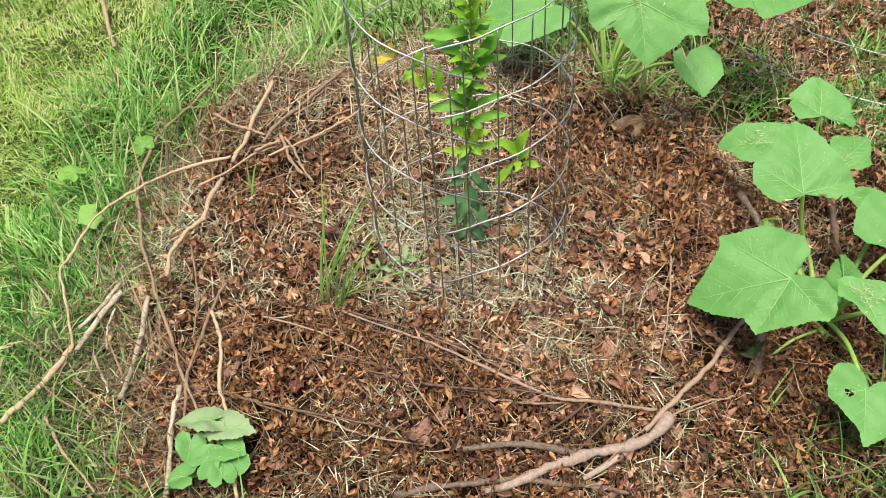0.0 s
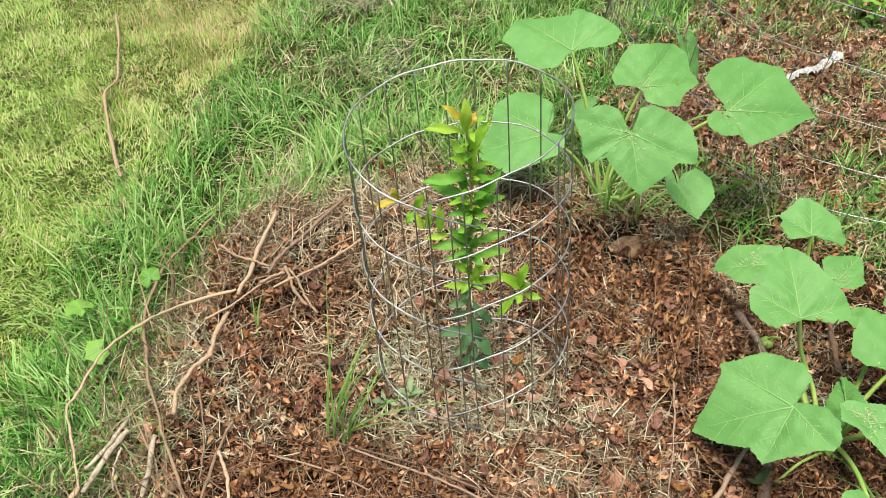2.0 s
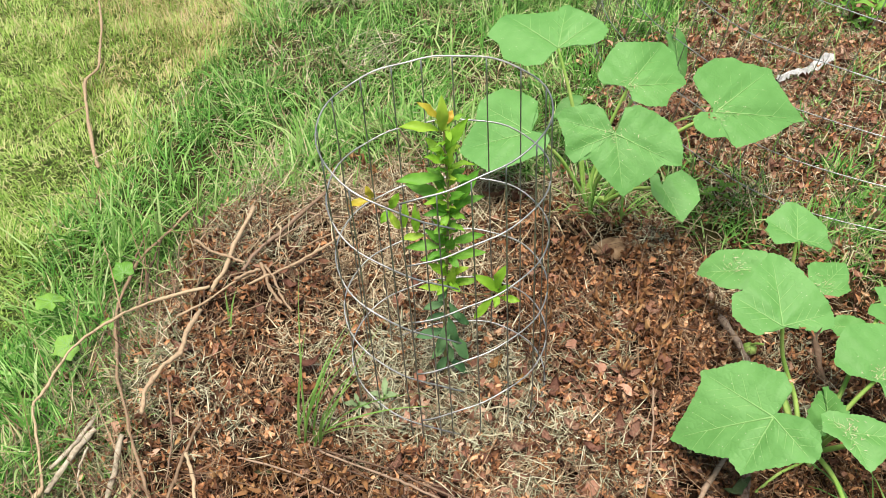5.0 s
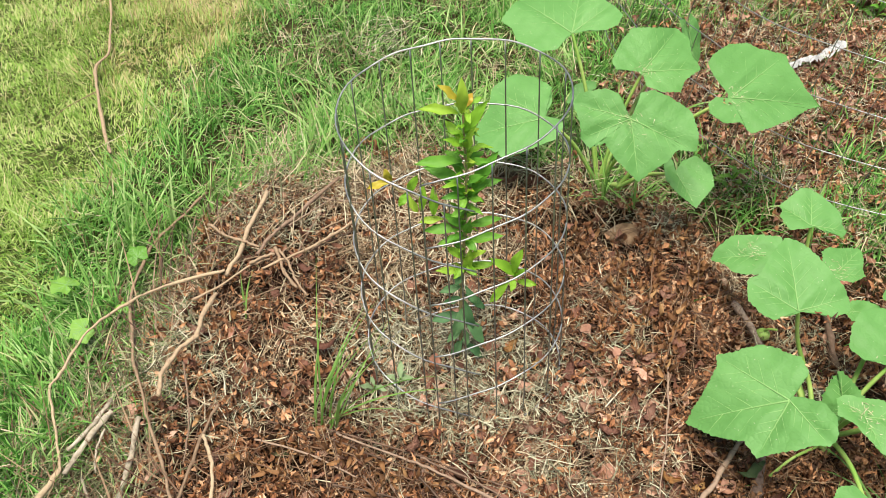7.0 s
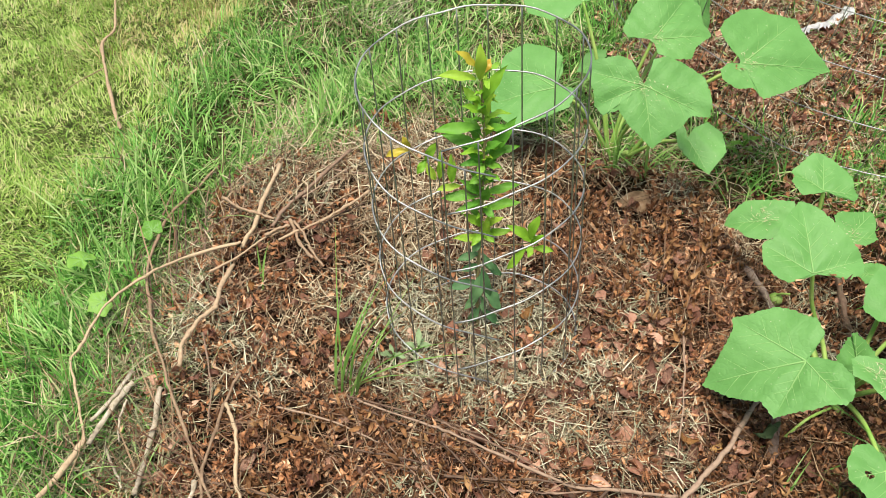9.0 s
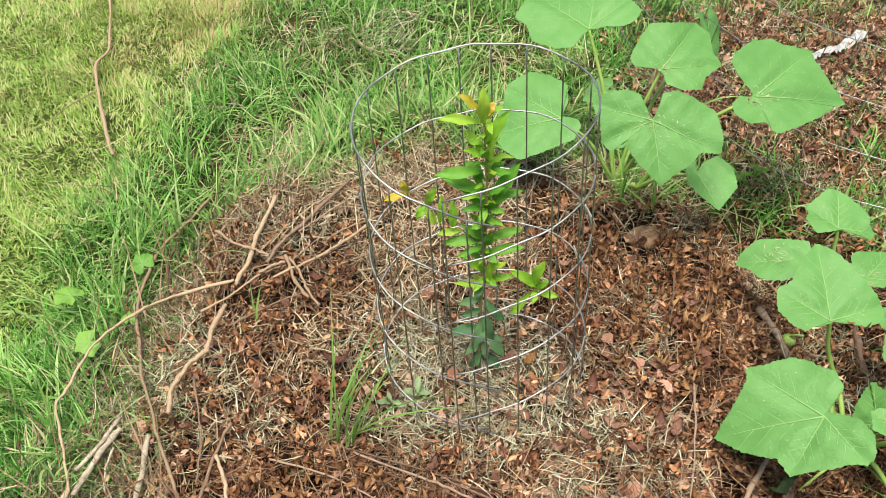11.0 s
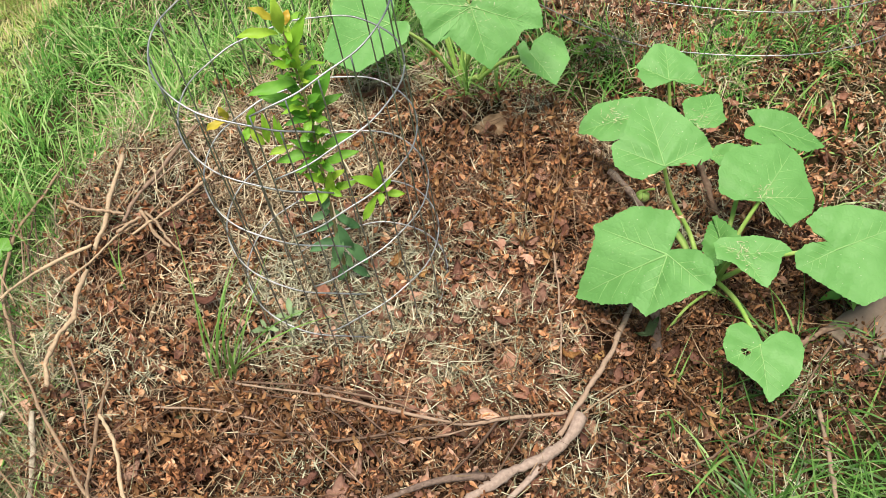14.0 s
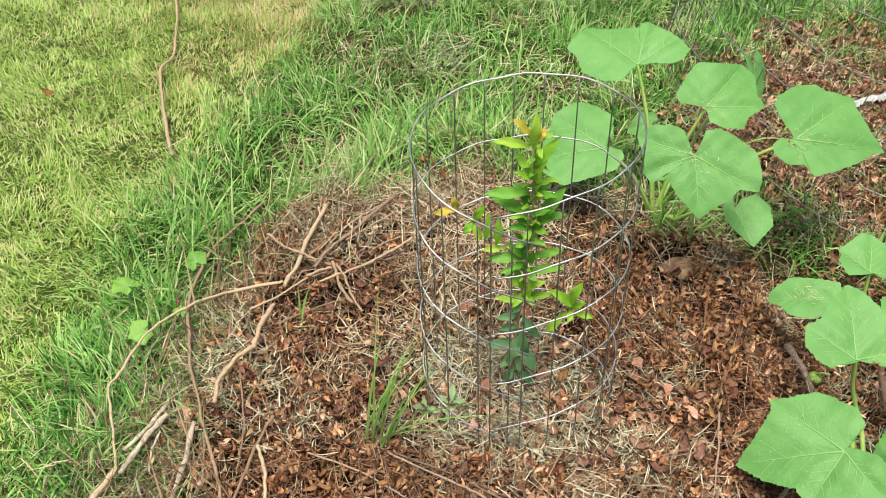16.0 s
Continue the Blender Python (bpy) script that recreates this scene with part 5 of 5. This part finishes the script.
def white_strip():
    n = 26
    bm = bmesh.new()
    r = random.Random(3)
    a, b = Vector((0.835, 2.115, 0)), Vector((1.015, 2.25, 0))
    side = Vector((-(b - a).y, (b - a).x, 0)).normalized()
    rows = []
    for i in range(n + 1):
        s = i / n
        p = a.lerp(b, s)
        p.z = z_at(p.x, p.y) + 0.03 + 0.006 * math.sin(7 * s)
        w = 0.009 + 0.005 * s + 0.004 * r.uniform(-1, 1)
        rows.append([bm.verts.new(p + side * (w * u) + Vector((0, 0, 0.006 * r.uniform(-1, 1) + 0.008 * (1 - abs(u))))) for u in (-1, -0.4, 0.3, 1)])
    for p, q in zip(rows, rows[1:]):
        for k in range(3):
            bm.faces.new((p[k], q[k], q[k + 1], p[k + 1]))
    bmesh.ops.solidify(bm, geom=bm.faces[:], thickness=0.0015)
    me = bpy.data.meshes.new("plastic_strip")
    bm.to_mesh(me)
    bm.free()
    me.materials.append(MAT_WHITE)
    tagged(new("plastic_strip", me), "crumpled white plastic strip lying on dead leaves", "plastic strip")


white_strip()


def low_weed():
    x, y = -0.335, 0.745
    plant = thing("broad_leaf_weed", "low broad-leaved green weed with a wilted pale leaf", "weed", at=(x, y, z_at(x, y)))
    root = (x, y, z_at(x, y))
    w = squash_leaf(plant, root, (-0.33, 0.772, 0.046), (0.1, 0.3, 0.95), small_rim(0.05, 0.8, 190), seed=31, mat=MAT_PALEGREEN, bow=0.8, tooth=0.004)
    w["label"] = "wilted pale green drooping leaf"
    squash_leaf(plant, root, (-0.315, 0.766, 0.042), (-0.25, 0.1, 0.95), small_rim(0.054, 0.72, -14), seed=38, mat=MAT_PALEGREEN, bow=1.0, tooth=0.004)
    for i, (dx, dy, h, sz) in enumerate(((-0.02, 0.0, 0.03, 0.03), (0.03, -0.005, 0.03, 0.034), (0.002, -0.028, 0.024, 0.034), (0.032, -0.045, 0.02, 0.028), (-0.02, -0.045, 0.016, 0.03), (0.048, -0.02, 0.02, 0.028))):
        squash_leaf(plant, root, (x + dx, y + dy, h), (0.3 * math.cos(2.1 * i), -0.2 + 0.3 * math.sin(2.1 * i), 0.9), small_rim(sz, 1.05, -90 + 67 * i), seed=32 + i, mat=MAT_SQUASH, tooth=0.0008, bow=0.9)


low_weed()


def dead_leaf(x, y, size, mat, label, seed, lift=0.026, up=0.0, group="dead leaves on the mulch"):
    """One broad curled dead leaf with a broken lobed rim and a midrib fold."""
    r = random.Random(seed)
    n, k = 26, 4
    turn, curl, fold = r.uniform(0, 6.28), r.uniform(0.6, 2.2), r.uniform(0.1, 0.5)
    tilt = Euler((r.uniform(-0.35, 0.35) + up, r.uniform(-0.35, 0.35), turn)).to_matrix()
    rim = []
    for i in range(n):
        f = 2 * math.pi * i / n
        rim.append(size / 2 * (0.78 + 0.22 * math.cos(2 * f) + 0.13 * math.sin(5 * f + seed) + r.uniform(-0.08, 0.08)))
    bm = bmesh.new()
    c = bm.verts.new((0, 0, 0))
    rows = []
    for j in range(1, k + 1):
        row = []
        for i in range(n):
            f, s = 2 * math.pi * i / n, j / k
            u, v = rim[i] * s * math.cos(f), rim[i] * s * math.sin(f) * 0.8
            row.append(bm.verts.new(tilt @ Vector((u, v, fold * abs(v) + curl * u * u / size + 0.0016 * math.sin(5 * f + 9 * s + seed)))))
        rows.append(row)
    for i in range(n):
        bm.faces.new((c, rows[0][i], rows[0][(i + 1) % n]))
        for a, b in zip(rows, rows[1:]):
            bm.faces.new((a[i], b[i], b[(i + 1) % n], a[(i + 1) % n]))
    bmesh.ops.solidify(bm, geom=bm.faces[:], thickness=0.0004)
    me = bpy.data.meshes.new("dead_leaf")
    bm.to_mesh(me)
    bm.free()
    for p in me.polygons:
        p.use_smooth = True
    me.materials.append(mat)
    ob = new("dead_leaf", me)
    ob.location = (x, y, z_at(x, y) + lift)
    return tagged(ob, label, "dead leaf", group)


MAT_RED_ONE = ramp_mat("large_dead_leaf", [(0.0, (0.22, 0.1, 0.072)), (0.5, (0.35, 0.18, 0.13)), (1.0, (0.48, 0.3, 0.22))], 0.65, 0.8, 120, 0.1, per="object", bump=0.5)
MAT_GREY_LEAF = ramp_mat("grey_dead_leaf", [(0.0, (0.12, 0.13, 0.06)), (0.5, (0.2, 0.21, 0.1)), (1.0, (0.26, 0.26, 0.14))], 0.65, 0.7, 90, 0.1, per="object", bump=0.3)
MAT_ORANGE_LEAF = ramp_mat("orange_dead_leaf", [(0.0, (0.32, 0.15, 0.05)), (0.5, (0.45, 0.24, 0.09)), (1.0, (0.55, 0.34, 0.14))], 0.65, 0.7, 90, 0.15, per="object", bump=0.3)
for i, (x, y, d) in enumerate(((-0.038, 0.756, 0.05), (-0.071, 0.784, 0.035), (-0.008, 0.784, 0.035), (-0.02, 0.745, 0.035), (0.135, 0.986, 0.032), (0.223, 1.026, 0.03), (0.296, 1.031, 0.034),
                               (0.374, 0.965, 0.03), (0.393, 0.874, 0.035), (0.539, 0.914, 0.03), (0.25, 0.985, 0.034), (0.18, 1.01, 0.028))):
    dead_leaf(x, y, d, MAT_RED_ONE, "reddish brown curled dead leaf on mulch", 100 + i)
dead_leaf(0.116, 1.633, 0.05, MAT_RED_ONE, "reddish dead leaf standing behind the cage", 120, 0.03, 0.8)
dead_leaf(0.164, 1.64, 0.05, MAT_RED_ONE, "reddish dead leaf standing behind the cage", 121, 0.03, 0.6)
dead_leaf(-0.207, 1.149, 0.05, MAT_RED_ONE, "pinkish brown dead leaf beside grass tuft", 122, 0.034)
dead_leaf(-0.255, 0.959, 0.032, MAT_GREY_LEAF, "dull green fading leaf on the mulch", 123, 0.032)
dead_leaf(-1.218, 2.078, 0.04, MAT_ORANGE_LEAF, "small orange dead leaf on the lawn", 124, 0.04, group="")
dead_leaf(0.342, 2.818, 0.07, MAT_ORANGE_LEAF, "large brown dead leaf in long grass", 125, 0.07, 0.6, group="")
dead_leaf(0.475, 0.96, 0.05, MAT_PALEGREEN, "wilted yellowish green leaf scrap beside the stump", 126, 0.03, 0.4, group="")
dead_leaf(0.505, 0.925, 0.036, MAT_RED_ONE, "reddish brown curled dead leaf on mulch", 127, 0.028, 0.2)
rr = random.Random(44)
for i in range(70):
    a, q = rr.uniform(0, 6.28), math.sqrt(rr.random()) * 0.62
    x, y = 1.05 + q * math.cos(a), 2.1 + q * math.sin(a)
    dead_leaf(x, y, rr.uniform(0.022, 0.042), MAT_RED_ONE, "reddish brown curled dead leaf on mulch", 200 + i, rr.uniform(0.016, 0.03))
for i in range(40):
    a, q = rr.uniform(0, 6.28), math.sqrt(rr.random()) * 0.5
    x, y = 0.05 + q * math.cos(a), 1.08 + q * math.sin(a) * 0.9
    dead_leaf(x, y, rr.uniform(0.02, 0.036), MAT_RED_ONE if rr.random() < 0.7 else MAT_ORANGE_LEAF, "small brown curled dead leaf on mulch", 300 + i, rr.uniform(0.018, 0.03))


def small_fruit():
    bm = bmesh.new()
    bmesh.ops.create_uvsphere(bm, u_segments=24, v_segments=14, radius=0.013)
    for v in bm.verts:
        f = math.atan2(v.co.y, v.co.x)
        v.co *= 1 + 0.06 * math.cos(8 * f) * (1 - abs(v.co.z) / 0.013)
        v.co.z *= 0.85
    ob = thing("young_squash", "tiny round yellowish green squash lying on mulch", "squash", at=(0.579, 1.28, z_at(0.579, 1.28) + 0.03))
    part("fruit", bm, MAT_STEM, ob)
    tube("fruit_stalk", smooth_path([Vector((0, 0, 0.01)), Vector((0.006, -0.006, 0.02)), Vector((0.018, -0.012, 0.024))], 4), 0.0022, MAT_STEM, ob, 7)


small_fruit()


def flat_stone():
    bm = bmesh.new()
    bmesh.ops.create_cube(bm, size=1)
    bmesh.ops.subdivide_edges(bm, edges=bm.edges[:], cuts=7, use_grid_fill=True)
    for v in bm.verts:
        c = Vector((v.co.x * 0.17, v.co.y * 0.1, v.co.z * 0.03))
        rnd = max(abs(v.co.x), abs(v.co.y)) * 2
        v.co = c * (1 - 0.06 * rnd) + Vector((1, 1, 0.5)) * 0.006 * noise.noise(c * 22)
    ob = thing("flat_stone", "flat grey brown stone slab in the grass", "stone", at=(0.845, 0.9, z_at(0.845, 0.9) + 0.012))
    ob.rotation_euler = (0.06, -0.05, 0.25)
    part("slab", bm, ramp_mat("stone", [(0.2, (0.11, 0.08, 0.06)), (0.5, (0.19, 0.145, 0.11)), (0.8, (0.28, 0.22, 0.17))], 0.85, 0.7, 40, bump=0.6, per="noise"), ob)


flat_stone()


MAT_PETAL = ramp_mat("dry_petal", [(0.0, (0.4, 0.32, 0.2)), (0.5, (0.56, 0.48, 0.32)), (1.0, (0.66, 0.6, 0.44))], 0.7, 0.3, 80, 0.2)


def leaf_debris(spots, n, spread_r, seed, mat, label, size=(0.004, 0.014), wide=0.0009):
    """Dry flower bits fallen onto the middle of a leaf: spots are a joint and the leaf's upward side."""
    g = np.random.default_rng(seed)
    P = []
    for base, facing in spots:
        N = Vector(facing).normalized()
        U = (Vector((1, 0, 0)) - N * N.x).normalized()
        V = N.cross(U)
        for _ in range(n):
            P.append(tuple(Vector(base) + U * g.normal(0, spread_r) + V * g.normal(0, spread_r) + N * abs(g.normal(0.005, 0.002))))
    m = len(P)
    ob = ribbons("dry_flower_bits", np.array(P), g.uniform(0, 6.28, m), g.normal(1.5, 0.3, m), g.uniform(*size, m), np.full(m, wide), g.normal(0, 0.6, m), mat, 3)
    tagged(ob, label, "debris", kind="stuff")


leaf_debris([((0.311, 1.44, 0.321), (0.09, -0.71, 0.7)), ((0.38, 1.695, 0.276), (0.15, -0.5, 0.85)), ((0.515, 1.533, 0.312), (0.2, -0.5, 0.85)), ((0.697, 1.082, 0.111), (0.07, -0.4, 0.92)), ((0.622, 0.978, 0.101), (-0.04, -0.28, 0.96)),
             ((0.53, 1.312, 0.134), (-0.3, -0.3, 0.9)), ((0.67, 1.28, 0.118), (0.13, -0.34, 0.93))], 40, 0.012, 3, MAT_PETAL, "pale dry grass bits lying on squash leaves", (0.004, 0.012), 0.0007)
leaf_debris([((0.51, 1.11, 0.17), (0, -0.48, 0.88)), ((0.575, 1.11, 0.178), (0, -0.48, 0.88)), ((0.535, 1.05, 0.135), (-0.5, -0.28, 0.82)), ((0.49, 1.525, 0.3), (0.2, -0.5, 0.85))], 9, 0.007, 4, MAT_CLIP,
            "shrivelled red brown flower bits on squash leaves", (0.006, 0.016), 0.0035)


# ---- cut branches with their dry leaves still on ----
def curled_leaf_mesh(seed):
    g = np.random.default_rng(seed)
    ob = leaf_flakes("leaf", np.zeros((1, 3)), np.zeros(1), np.zeros(1), np.zeros(1), np.array([0.019]), np.array([0.006]), np.array([g.uniform(0.3, 0.9)]), np.array([g.uniform(0.8, 2.2)]), MAT_CURL, 6, points=0.9)
    me = ob.data
    bpy.data.objects.remove(ob)
    return me


MAT_CURL = ramp_mat("curled_leaf", [(0.0, (0.09, 0.042, 0.017)), (0.4, (0.19, 0.09, 0.038)), (0.75, (0.31, 0.16, 0.068)), (1.0, (0.42, 0.25, 0.115))], 0.7, 0.4, 120, 0.2, per="object")
CURLS = [curled_leaf_mesh(i) for i in range(5)]


def dry_branch(plan, lift=0.03):
    r = random.Random(int(1e4 * abs(plan[0][0] + plan[-1][1])))
    x0, y0 = plan[0]
    ob = thing("dry_branch", "cut brown branch with curled dry orange leaves attached", "branch", "dry leafy branches on the mulch", at=(x0, y0, z_at(x0, y0)))
    o = Vector(ob.location)
    path = [p + Vector((r.gauss(0, 0.0012), r.gauss(0, 0.0012), r.gauss(0, 0.0015))) for p in smooth_path([Vector((x, y, z_at(x, y) + lift)) - o for x, y in plan], 12)]
    tube("stem", path, lambda s: 0.0016 - 0.0008 * s, MAT_STALK, ob, 6)
    gone = 0.0
    for a, b in zip(path, path[1:]):
        gone += (b - a).length
        while gone > 0.006:
            gone -= 0.006
            p = a.lerp(b, r.random())
            leaf = new("leaf", r.choice(CURLS))
            leaf.parent = ob
            leaf.location = p + Vector((r.gauss(0, 0.009), r.gauss(0, 0.009), r.uniform(-0.014, 0.006)))
            leaf.rotation_euler = (r.uniform(-0.9, 0.9), r.uniform(0.2, 1.4), r.uniform(0, 6.28))
            k = r.uniform(0.6, 1.35)
            leaf.scale = (k, k, k)


dry_branch([(-0.337, 0.843), (-0.234, 0.795), (-0.148, 0.754), (-0.067, 0.718)])
dry_branch([(-0.408, 0.974), (-0.295, 0.923), (-0.194, 0.872)])
dry_branch([(-0.278, 0.974), (-0.169, 0.948), (-0.080, 0.907), (0.006, 0.879)])
dry_branch([(-0.126, 0.865), (-0.026, 0.837), (0.088, 0.819)])
dry_branch([(0.262, 1.488), (0.218, 1.337), (0.176, 1.217)])
dry_branch([(0.399, 1.464), (0.354, 1.270), (0.313, 1.145)])
dry_branch([(0.478, 1.408), (0.394, 1.212), (0.340, 1.081)])
dry_branch([(0.324, 1.414), (0.293, 1.273), (0.245, 1.135)])
dry_branch([(-0.513, 1.585), (-0.445, 1.300)])
dry_branch([(-0.212, 1.797), (-0.117, 1.702)])
dry_branch([(-0.386, 1.007), (-0.272, 0.974), (-0.163, 0.929)])
dry_branch([(0.467, 1.517), (0.448, 1.329)])
dry_branch([(0.072, 0.684), (0.204, 0.712)])
dry_branch([(0.473, 0.892), (0.513, 0.810), (0.517, 0.738)])
